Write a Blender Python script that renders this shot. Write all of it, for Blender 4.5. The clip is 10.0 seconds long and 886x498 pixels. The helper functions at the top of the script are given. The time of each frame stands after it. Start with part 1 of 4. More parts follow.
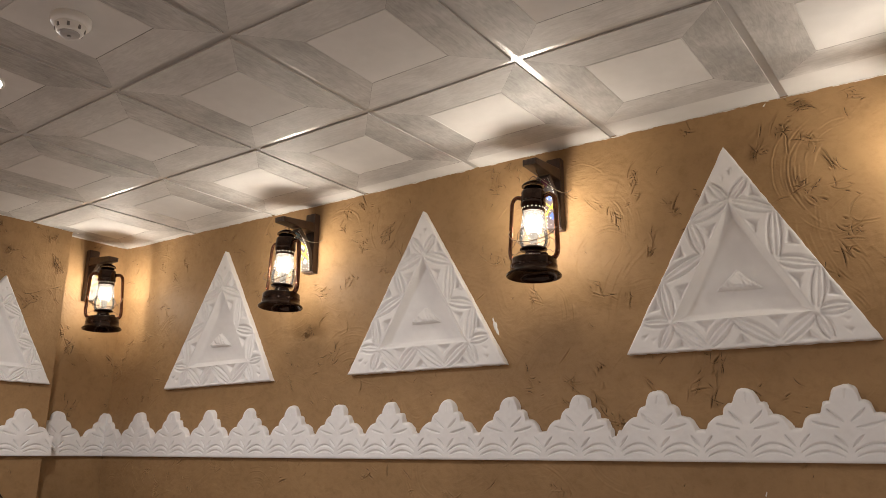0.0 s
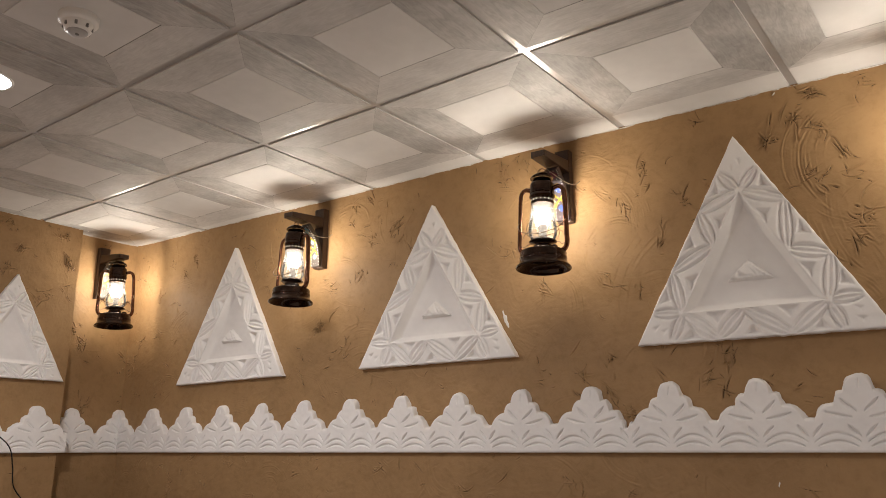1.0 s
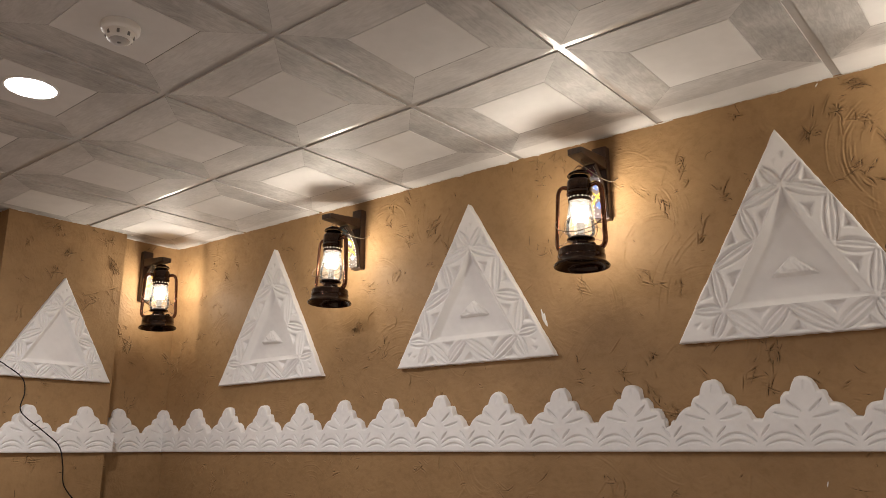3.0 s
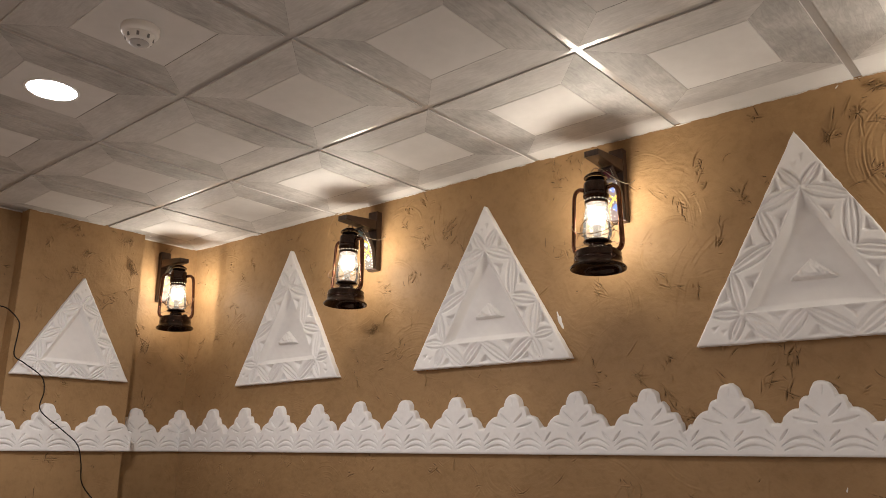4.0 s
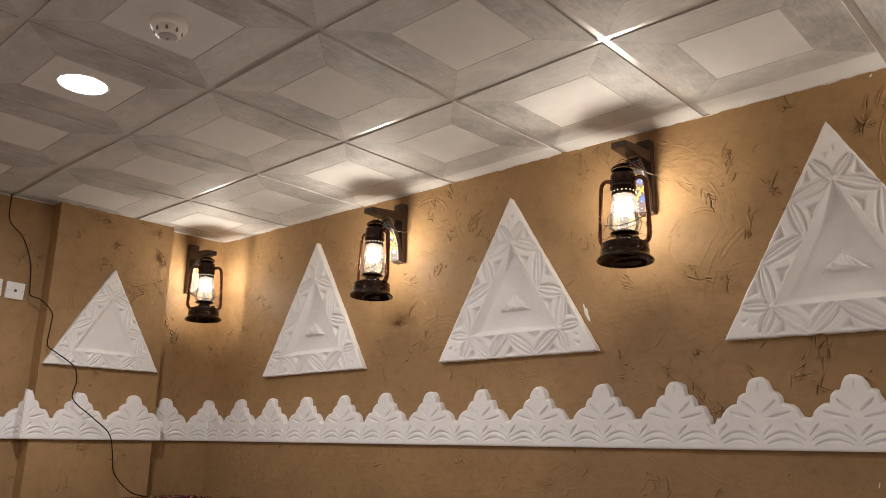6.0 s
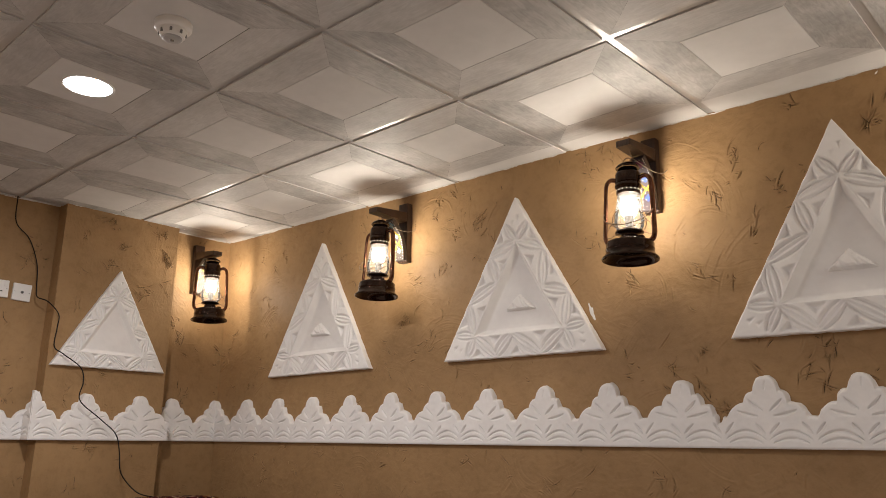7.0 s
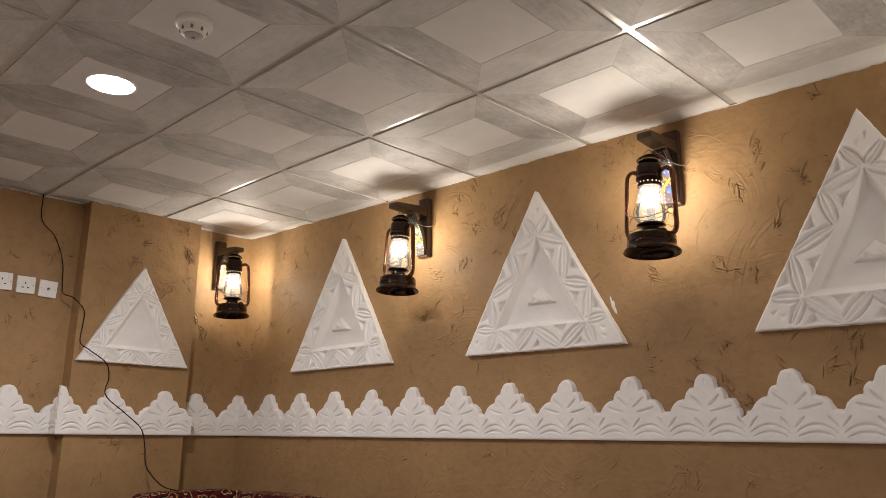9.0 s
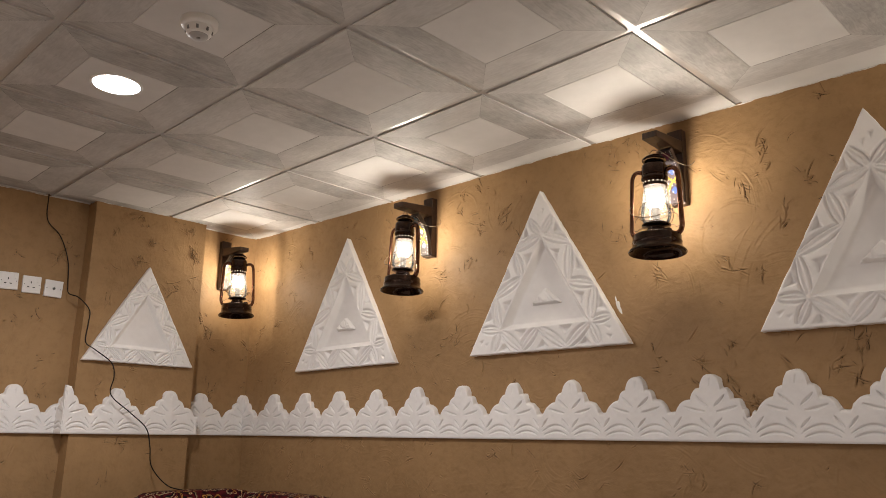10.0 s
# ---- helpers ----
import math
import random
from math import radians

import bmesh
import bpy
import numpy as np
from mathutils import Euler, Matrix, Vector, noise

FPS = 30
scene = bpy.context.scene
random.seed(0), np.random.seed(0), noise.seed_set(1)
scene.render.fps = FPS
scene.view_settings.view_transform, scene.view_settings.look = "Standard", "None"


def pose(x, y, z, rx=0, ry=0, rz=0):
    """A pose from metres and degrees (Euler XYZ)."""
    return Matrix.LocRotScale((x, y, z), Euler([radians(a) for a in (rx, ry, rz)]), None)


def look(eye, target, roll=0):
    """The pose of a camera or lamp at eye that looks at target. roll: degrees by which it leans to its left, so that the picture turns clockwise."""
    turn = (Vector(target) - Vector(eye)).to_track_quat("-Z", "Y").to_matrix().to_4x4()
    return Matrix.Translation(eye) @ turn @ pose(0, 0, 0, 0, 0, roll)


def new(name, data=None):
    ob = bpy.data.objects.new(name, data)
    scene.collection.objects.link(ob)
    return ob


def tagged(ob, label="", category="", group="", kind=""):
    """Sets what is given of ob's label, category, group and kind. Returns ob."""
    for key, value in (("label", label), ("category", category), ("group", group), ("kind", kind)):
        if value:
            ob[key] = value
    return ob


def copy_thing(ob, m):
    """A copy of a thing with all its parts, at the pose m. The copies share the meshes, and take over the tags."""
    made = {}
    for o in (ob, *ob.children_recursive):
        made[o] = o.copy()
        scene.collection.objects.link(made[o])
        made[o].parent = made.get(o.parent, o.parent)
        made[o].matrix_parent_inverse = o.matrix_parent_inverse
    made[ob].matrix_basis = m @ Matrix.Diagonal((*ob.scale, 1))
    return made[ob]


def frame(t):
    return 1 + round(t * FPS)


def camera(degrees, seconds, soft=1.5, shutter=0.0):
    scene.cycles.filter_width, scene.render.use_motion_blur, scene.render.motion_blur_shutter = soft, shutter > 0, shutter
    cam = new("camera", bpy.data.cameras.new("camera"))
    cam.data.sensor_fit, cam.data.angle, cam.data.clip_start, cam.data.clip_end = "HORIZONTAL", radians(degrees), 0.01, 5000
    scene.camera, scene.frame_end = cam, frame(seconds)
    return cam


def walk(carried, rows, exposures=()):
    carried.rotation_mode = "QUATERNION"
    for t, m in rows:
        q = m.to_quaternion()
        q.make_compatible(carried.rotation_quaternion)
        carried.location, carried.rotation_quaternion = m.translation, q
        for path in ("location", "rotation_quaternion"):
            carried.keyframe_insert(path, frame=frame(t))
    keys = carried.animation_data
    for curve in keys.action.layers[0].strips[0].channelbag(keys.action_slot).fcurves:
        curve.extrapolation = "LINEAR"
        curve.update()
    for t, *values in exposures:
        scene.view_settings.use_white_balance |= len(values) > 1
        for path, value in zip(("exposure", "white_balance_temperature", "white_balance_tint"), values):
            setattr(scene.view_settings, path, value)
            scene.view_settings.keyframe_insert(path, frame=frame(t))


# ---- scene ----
cam = camera(60.04, 10.0, soft=0.7)
PATH = [
    (0, (3.446, -1.839, 1.335), (2.317, -0.273, 1.855), 0.35),
    (0.5, (3.445, -1.839, 1.334), (2.311, -0.274, 1.848), 0.01),
    (1, (3.444, -1.839, 1.333), (2.294, -0.283, 1.838), -0.17),
    (1.5, (3.443, -1.838, 1.333), (2.272, -0.297, 1.833), -0.13),
    (2, (3.442, -1.839, 1.332), (2.249, -0.313, 1.830), -0.29),
    (2.5, (3.442, -1.841, 1.332), (2.231, -0.330, 1.832), -0.39),
    (4, (3.440, -1.843, 1.332), (2.185, -0.371, 1.841), 0.31),
    (4.5, (3.438, -1.845, 1.331), (2.161, -0.390, 1.834), 0.31),
    (5, (3.437, -1.845, 1.331), (2.145, -0.402, 1.829), 0.51),
    (5.5, (3.437, -1.845, 1.330), (2.135, -0.408, 1.822), 0.76),
    (7, (3.438, -1.844, 1.331), (2.121, -0.420, 1.819), 0.60),
    (7.5, (3.437, -1.844, 1.330), (2.110, -0.429, 1.815), 0.62),
    (8, (3.437, -1.845, 1.329), (2.100, -0.438, 1.814), 0.51),
    (8.5, (3.437, -1.845, 1.329), (2.087, -0.450, 1.807), 0.47),
    (9, (3.436, -1.846, 1.328), (2.080, -0.455, 1.803), 0.57),
    (9.5, (3.435, -1.846, 1.328), (2.075, -0.458, 1.801), 0.71),
    (10, (3.433, -1.847, 1.328), (2.069, -0.463, 1.803), 0.66),
]
walk(cam, [(t, look(eye, target, roll)) for t, eye, target, roll in PATH])

# ---- light ----
WARM = (1.0, 0.885, 0.75)
COOL = (1.0, 0.945, 0.935)
LANTERN_WATTS = 3.9
LANTERN_UP_WATTS = 2.6
DOWNLIGHT_WATTS = 22.0

world = bpy.data.worlds.new("room_world")
scene.world = world
world.use_nodes = True
world.node_tree.nodes["Background"].inputs["Color"].default_value = (0.9, 0.85, 0.8, 1)
world.node_tree.nodes["Background"].inputs["Strength"].default_value = 0.02
scene.view_settings.exposure = 0.0

# ---- plan, metres ----
CEIL = 2.5
END_X = -0.612         # end wall of the niche beside the pier
BACK_X = -0.617        # end wall on the other side of the pier
PIER_X = -0.52         # face of the pier
EAST_X, SOUTH_Y = 6.6, -3.9
# The long plastered wall stands a little askew to the ceiling grid: x along it, y into it.
NORTH = pose(0, 0.6306, 0, 0, 0, 1.742)


def on_north(u):
    p = NORTH @ Vector((u, 0, 0))
    return (p.x, p.y)


# ---- small tools ----
def part(name, bm, material, parent, label=""):
    me = bpy.data.meshes.new(name)
    bm.to_mesh(me)
    bm.free()
    me.materials.append(material)
    ob = new(name, me)
    ob.parent = parent
    if label:
        tagged(ob, label)
    return ob


def mesh_part(name, verts, faces, material, parent=None, smooth=False, label=""):
    me = bpy.data.meshes.new(name)
    me.from_pydata(verts, [], faces)
    if smooth:
        me.polygons.foreach_set("use_smooth", [True] * len(me.polygons))
    me.materials.append(material)
    ob = new(name, me)
    if parent:
        ob.parent = parent
    if label:
        tagged(ob, label)
    return ob


def box(bm, x0, x1, y0, y1, z0, z1, bevel=0.0, m=None):
    made = bmesh.ops.create_cube(bm, size=1.0)["verts"]
    for v in made:
        v.co = Vector(((x0 + x1) / 2 + v.co.x * (x1 - x0), (y0 + y1) / 2 + v.co.y * (y1 - y0), (z0 + z1) / 2 + v.co.z * (z1 - z0)))
    if bevel:
        edges = list({e for v in made for e in v.link_edges})
        made = [v for v in bmesh.ops.bevel(bm, geom=edges, offset=bevel, segments=2, affect="EDGES", profile=0.6)["verts"]]
    if m is not None:
        bmesh.ops.transform(bm, matrix=m, verts=made)
    return made


def lathe(bm, profile, steps=40, m=None):
    """Turns (radius, height) pairs round the z axis; closes the ends that lie on it."""
    rings = []
    for r, z in profile:
        if r < 1e-5:
            rings.append([bm.verts.new((0, 0, z))])
        else:
            rings.append([bm.verts.new((r * math.cos(2 * math.pi * k / steps), r * math.sin(2 * math.pi * k / steps), z)) for k in range(steps)])
    for a, b in zip(rings, rings[1:]):
        for k in range(steps):
            n = (k + 1) % steps
            if len(a) == 1 and len(b) > 1:
                bm.faces.new((a[0], b[n], b[k]))
            elif len(b) == 1 and len(a) > 1:
                bm.faces.new((a[k], a[n], b[0]))
            elif len(a) > 1:
                bm.faces.new((a[k], a[n], b[n], b[k]))
    for f in bm.faces:
        f.smooth = True
    if m is not None:
        bmesh.ops.transform(bm, matrix=m, verts=bm.verts)


def tube(bm, points, radius, sides=8, flat=1.0, closed=False):
    """A round or flattened tube along points."""
    pts = [Vector(p) for p in points]
    rings, n = [], len(pts)
    side = None
    for k, p in enumerate(pts):
        a = pts[(k - 1) % n] if (closed or k) else p
        b = pts[(k + 1) % n] if (closed or k < n - 1) else p
        way = (b - a).normalized()
        if side is None:
            side = way.orthogonal().normalized()
        side = (side - way * side.dot(way)).normalized()
        up = way.cross(side)
        r = radius[k] if isinstance(radius, (list, tuple)) else radius
        rings.append([bm.verts.new(p + side * (r * math.cos(2 * math.pi * q / sides)) + up * (r * flat * math.sin(2 * math.pi * q / sides))) for q in range(sides)])
    pairs = list(zip(rings, rings[1:])) + ([(rings[-1], rings[0])] if closed else [])
    for a, b in pairs:
        for q in range(sides):
            f = bm.faces.new((a[q], a[(q + 1) % sides], b[(q + 1) % sides], b[q]))
            f.smooth = True
    if not closed:
        bm.faces.new(rings[0][::-1])
        bm.faces.new(rings[-1])


def spline(points, per=8):
    """A smooth line through points."""
    p = [Vector(q) for q in points]
    p = [2 * p[0] - p[1]] + p + [2 * p[-1] - p[-2]]
    out = []
    for k in range(1, len(p) - 2):
        for s in range(per):
            t = s / per
            out.append(0.5 * (2 * p[k] + (p[k + 1] - p[k - 1]) * t + (2 * p[k - 1] - 5 * p[k] + 4 * p[k + 1] - p[k + 2]) * t * t + (3 * p[k] - 3 * p[k + 1] + p[k + 2] - p[k - 1]) * t ** 3))
    return out + [p[-2]]


def soft_noise(u, v, size, seed):
    """Smooth value noise in -1..1 over arrays of coordinates."""
    rs = np.random.RandomState(seed)
    table = rs.uniform(-1, 1, (256, 256))
    a, b = u / size + 1000.0, v / size + 1000.0
    i, j = np.floor(a).astype(int), np.floor(b).astype(int)
    f, g = a - i, b - j
    f, g = f * f * (3 - 2 * f), g * g * (3 - 2 * g)
    i0, i1, j0, j1 = i % 256, (i + 1) % 256, j % 256, (j + 1) % 256
    return (table[i0, j0] * (1 - f) + table[i1, j0] * f) * (1 - g) + (table[i0, j1] * (1 - f) + table[i1, j1] * f) * g


# ---- materials ----
def material(name):
    mat = bpy.data.materials.new(name)
    mat.use_nodes = True
    t = mat.node_tree
    return mat, t, t.nodes["Principled BSDF"]


def node(t, kind, **values):
    n = t.nodes.new(kind)
    for key, value in values.items():
        n.inputs[key.replace("_", " ")].default_value = value
    return n


def ramp(t, source, stops):
    r = t.nodes.new("ShaderNodeValToRGB")
    r.color_ramp.elements[0].position, r.color_ramp.elements[0].color = stops[0][0], (*stops[0][1], 1)
    r.color_ramp.elements[1].position, r.color_ramp.elements[1].color = stops[-1][0], (*stops[-1][1], 1)
    for place, colour in stops[1:-1]:
        r.color_ramp.elements.new(place).color = (*colour, 1)
    t.links.new(source, r.inputs["Fac"])
    return r.outputs["Color"]


def bump(t, source, strength, distance, to, before=None):
    b = t.nodes.new("ShaderNodeBump")
    b.inputs["Strength"].default_value, b.inputs["Distance"].default_value = strength, distance
    t.links.new(source, b.inputs["Height"])
    if before is not None:
        t.links.new(before, b.inputs["Normal"])
    t.links.new(b.outputs["Normal"], to.inputs["Normal"])
    return b.outputs["Normal"]


def mix_colour(t, fac, a, b, mode="MIX"):
    m = t.nodes.new("ShaderNodeMix")
    m.data_type, m.blend_type = "RGBA", mode
    for value, socket in ((fac, m.inputs[0]), (a, m.inputs[6]), (b, m.inputs[7])):
        if isinstance(value, bpy.types.NodeSocket):
            t.links.new(value, socket)
        else:
            socket.default_value = value if isinstance(value, float) else (*value, 1)
    return m.outputs[2]


DRAG = 0.26


def mud_plaster():
    mat, t, p = material("ochre_mud_plaster")
    at = node(t, "ShaderNodeTexCoord").outputs["Object"]
    big = node(t, "ShaderNodeTexNoise", Scale=2.2, Detail=4.0, Roughness=0.6)
    mid = node(t, "ShaderNodeTexNoise", Scale=24.0, Detail=6.0, Roughness=0.65)
    fine = node(t, "ShaderNodeTexNoise", Scale=190.0, Detail=4.0, Roughness=0.6)
    for n in (big, mid, fine):
        t.links.new(at, n.inputs["Vector"])
    base = ramp(t, big.outputs["Fac"], [(0.3, (0.292, 0.179, 0.084)), (0.7, (0.368, 0.229, 0.110))])
    wear = ramp(t, mid.outputs["Fac"], [(0.28, (0.86, 0.85, 0.82)), (0.5, (1, 1, 1)), (0.75, (1.06, 1.06, 1.06))])
    colour = mix_colour(t, 1.0, base, wear, "MULTIPLY")
    t.links.new(colour, p.inputs["Base Color"])
    p.inputs["Roughness"].default_value = 0.55
    p.inputs["Specular IOR Level"].default_value = 0.22
    # swirled trowel drag: ridged noise drawn out along bent lines
    warp = node(t, "ShaderNodeTexNoise", Scale=3.2, Detail=1.0)
    t.links.new(at, warp.inputs["Vector"])
    moved = t.nodes.new("ShaderNodeVectorMath")
    moved.operation = "MULTIPLY_ADD"
    t.links.new(warp.outputs["Color"], moved.inputs[0])
    moved.inputs[1].default_value = (0.42, 0.42, 0.42)
    t.links.new(at, moved.inputs[2])
    mp = t.nodes.new("ShaderNodeMapping")
    mp.inputs["Rotation"].default_value = (0.5, 0.7, 0.3)
    mp.inputs["Scale"].default_value = (9.0, 58.0, 30.0)
    t.links.new(moved.outputs[0], mp.inputs["Vector"])
    drag = node(t, "ShaderNodeTexNoise", Scale=1.0, Detail=4.0, Roughness=0.62)
    drag.noise_type = "RIDGED_MULTIFRACTAL"
    t.links.new(mp.outputs["Vector"], drag.inputs["Vector"])
    first = bump(t, mid.outputs["Fac"], 0.45, 0.004, p)
    first = bump(t, drag.outputs["Fac"], DRAG, 0.007, p, first)
    bump(t, fine.outputs["Fac"], 0.5, 0.0012, p, first)
    return mat


def gypsum(name, colour, rough=0.7):
    mat, t, p = material(name)
    at = node(t, "ShaderNodeTexCoord").outputs["Object"]
    big = node(t, "ShaderNodeTexNoise", Scale=9.0, Detail=5.0, Roughness=0.6)
    fine = node(t, "ShaderNodeTexNoise", Scale=160.0, Detail=4.0, Roughness=0.6)
    for n in (big, fine):
        t.links.new(at, n.inputs["Vector"])
    lo = tuple(c * 0.93 for c in colour)
    t.links.new(ramp(t, big.outputs["Fac"], [(0.3, lo), (0.65, colour)]), p.inputs["Base Color"])
    p.inputs["Roughness"].default_value = rough
    p.inputs["Specular IOR Level"].default_value = 0.3
    first = bump(t, big.outputs["Fac"], 0.25, 0.004, p)
    bump(t, fine.outputs["Fac"], 0.22, 0.0008, p, first)
    return mat


def plain(name, colour, rough=0.5, metal=0.0, grain=60.0, relief=0.1, shade=0.85, specular=0.5):
    """A paint, plastic or metal with faint grain and uneven tone."""
    mat, t, p = material(name)
    at = node(t, "ShaderNodeTexCoord").outputs["Object"]
    n = node(t, "ShaderNodeTexNoise", Scale=grain, Detail=5.0, Roughness=0.6)
    t.links.new(at, n.inputs["Vector"])
    t.links.new(ramp(t, n.outputs["Fac"], [(0.3, tuple(c * shade for c in colour)), (0.7, colour)]), p.inputs["Base Color"])
    p.inputs["Roughness"].default_value = rough
    p.inputs["Metallic"].default_value = metal
    p.inputs["Specular IOR Level"].default_value = specular
    if relief:
        bump(t, n.outputs["Fac"], relief, 0.001, p)
    return mat


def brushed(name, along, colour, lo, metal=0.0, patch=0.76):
    """Foil-faced ceiling board, brushed along x (0) or y (1); its colours carry the sheen."""
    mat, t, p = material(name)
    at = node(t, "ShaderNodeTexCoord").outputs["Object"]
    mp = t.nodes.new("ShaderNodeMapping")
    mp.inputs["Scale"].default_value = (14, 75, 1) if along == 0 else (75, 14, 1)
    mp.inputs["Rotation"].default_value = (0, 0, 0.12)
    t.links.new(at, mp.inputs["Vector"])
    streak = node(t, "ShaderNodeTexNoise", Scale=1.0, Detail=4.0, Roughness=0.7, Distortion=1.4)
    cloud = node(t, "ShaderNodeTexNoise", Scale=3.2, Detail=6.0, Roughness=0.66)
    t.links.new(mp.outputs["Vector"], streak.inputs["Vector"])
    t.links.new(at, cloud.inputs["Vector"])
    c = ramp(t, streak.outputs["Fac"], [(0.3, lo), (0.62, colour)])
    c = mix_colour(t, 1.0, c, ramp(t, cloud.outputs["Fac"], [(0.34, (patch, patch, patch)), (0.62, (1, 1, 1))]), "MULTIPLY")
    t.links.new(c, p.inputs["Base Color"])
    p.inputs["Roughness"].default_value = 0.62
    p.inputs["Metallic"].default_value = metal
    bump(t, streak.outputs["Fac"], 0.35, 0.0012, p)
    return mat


def emitter(name, colour, strength):
    mat, t, p = material(name)
    p.inputs["Base Color"].default_value = (0.9, 0.9, 0.9, 1)
    p.inputs["Emission Color"].default_value = (*colour, 1)
    p.inputs["Emission Strength"].default_value = strength
    return mat


def globe_glass():
    mat, t, p = material("glow_hazed_lamp_glass")
    out = t.nodes["Material Output"]
    clear = t.nodes.new("ShaderNodeBsdfTransparent")
    clear.inputs["Color"].default_value = (0.97, 0.97, 0.96, 1)
    # translucent haze added so that the clear glass carries the bulb's glow
    haze = t.nodes.new("ShaderNodeBsdfTranslucent")
    haze.inputs["Color"].default_value = (0.9, 0.88, 0.84, 1)
    gloss = t.nodes.new("ShaderNodeBsdfGlossy")
    gloss.inputs["Roughness"].default_value = 0.04
    fres = t.nodes.new("ShaderNodeFresnel")
    fres.inputs["IOR"].default_value = 1.25
    glow_noise = node(t, "ShaderNodeTexNoise", Scale=30.0, Detail=4.0)
    amount = ramp(t, glow_noise.outputs["Fac"], [(0.3, (0.009, 0.009, 0.009)), (0.7, (0.024, 0.024, 0.024))])
    m1, m2 = t.nodes.new("ShaderNodeMixShader"), t.nodes.new("ShaderNodeMixShader")
    t.links.new(amount, m1.inputs[0])
    t.links.new(clear.outputs[0], m1.inputs[1])
    t.links.new(haze.outputs[0], m1.inputs[2])
    t.links.new(fres.outputs[0], m2.inputs[0])
    t.links.new(m1.outputs[0], m2.inputs[1])
    t.links.new(gloss.outputs[0], m2.inputs[2])
    t.links.new(m2.outputs[0], out.inputs["Surface"])
    return mat


def dark_wood():
    mat, t, p = material("dark_stained_wood")
    at = node(t, "ShaderNodeTexCoord").outputs["Object"]
    mp = t.nodes.new("ShaderNodeMapping")
    mp.inputs["Scale"].default_value = (60, 8, 8)
    t.links.new(at, mp.inputs["Vector"])
    n = node(t, "ShaderNodeTexNoise", Scale=1.0, Detail=6.0, Roughness=0.65)
    t.links.new(mp.outputs["Vector"], n.inputs["Vector"])
    t.links.new(ramp(t, n.outputs["Fac"], [(0.3, (0.022, 0.011, 0.007)), (0.7, (0.075, 0.036, 0.02))]), p.inputs["Base Color"])
    p.inputs["Roughness"].default_value = 0.45
    bump(t, n.outputs["Fac"], 0.3, 0.001, p)
    return mat


def bronze(name, stops, metal, rough):
    mat, t, p = material(name)
    at = node(t, "ShaderNodeTexCoord").outputs["Object"]
    n = node(t, "ShaderNodeTexNoise", Scale=26.0, Detail=6.0, Roughness=0.65)
    t.links.new(at, n.inputs["Vector"])
    t.links.new(ramp(t, n.outputs["Fac"], list(zip((0.3, 0.58, 0.85), stops))), p.inputs["Base Color"])
    p.inputs["Metallic"].default_value = metal
    p.inputs["Roughness"].default_value = rough
    bump(t, n.outputs["Fac"], 0.12, 0.001, p)
    return mat


def carpet_fabric():
    """Deep red cloth with cream, gold and black scrolls."""
    mat, t, p = material("scrolled_upholstery")
    at = node(t, "ShaderNodeTexCoord").outputs["Object"]
    warp = node(t, "ShaderNodeTexNoise", Scale=13.0, Detail=1.0)
    t.links.new(at, warp.inputs["Vector"])
    moved = t.nodes.new("ShaderNodeVectorMath")
    moved.operation = "MULTIPLY_ADD"
    t.links.new(warp.outputs["Color"], moved.inputs[0])
    moved.inputs[1].default_value = (0.22, 0.22, 0.22)
    t.links.new(at, moved.inputs[2])
    wave = node(t, "ShaderNodeTexWave", Scale=8.0, Distortion=7.0, Detail=1.0)
    wave.wave_type = "RINGS"
    t.links.new(moved.outputs[0], wave.inputs["Vector"])
    cells = node(t, "ShaderNodeTexVoronoi", Scale=16.0)
    t.links.new(moved.outputs[0], cells.inputs["Vector"])
    ground = ramp(t, cells.outputs["Distance"], [(0.25, (0.008, 0.006, 0.007)), (0.45, (0.085, 0.008, 0.011)), (0.7, (0.02, 0.006, 0.007))])
    lines = ramp(t, wave.outputs["Fac"], [(0.77, (0, 0, 0)), (0.82, (1, 1, 1)), (0.93, (1, 1, 1)), (0.97, (0, 0, 0))])
    thread = ramp(t, warp.outputs["Fac"], [(0.42, (0.58, 0.47, 0.29)), (0.56, (0.46, 0.24, 0.05))])
    t.links.new(mix_colour(t, lines, ground, thread), p.inputs["Base Color"])
    p.inputs["Roughness"].default_value = 0.9
    p.inputs["Specular IOR Level"].default_value = 0.1
    weave = node(t, "ShaderNodeTexNoise", Scale=420.0, Detail=2.0)
    t.links.new(at, weave.inputs["Vector"])
    bump(t, weave.outputs["Fac"], 0.5, 0.001, p)
    return mat


PLASTER = mud_plaster()
# straw, coloured dark enough to carry the shadow inside the gouges too
STRAW = plain("straw_and_gouge_shade", (0.082, 0.046, 0.020), 0.8, grain=90.0)
PALE_STRAW = plain("pale_straw", (0.34, 0.225, 0.105), 0.7, grain=90.0)
GYPSUM = gypsum("white_painted_gypsum", (0.84, 0.825, 0.81))
CAULK = gypsum("white_filler", (0.78, 0.765, 0.74), 0.6)
TILE_CENTRE = plain("smooth_ceiling_board", (0.635, 0.622, 0.605), 0.75, grain=14.0, relief=0.05, shade=0.93, specular=0.3)
# TILE_Y is darker: the foil's directional sheen is painted into its colour
TILE_X = brushed("brushed_board_light_sheen", 0, (0.595, 0.582, 0.565), (0.49, 0.476, 0.46), 0.08, 0.74)
TILE_Y = brushed("brushed_board_dark_sheen", 1, (0.565, 0.552, 0.535), (0.41, 0.398, 0.385), 0.14, 0.62)
TEE = plain("satin_steel_bar", (0.46, 0.45, 0.44), 0.28, metal=0.4, grain=40.0, relief=0.03, shade=0.95)
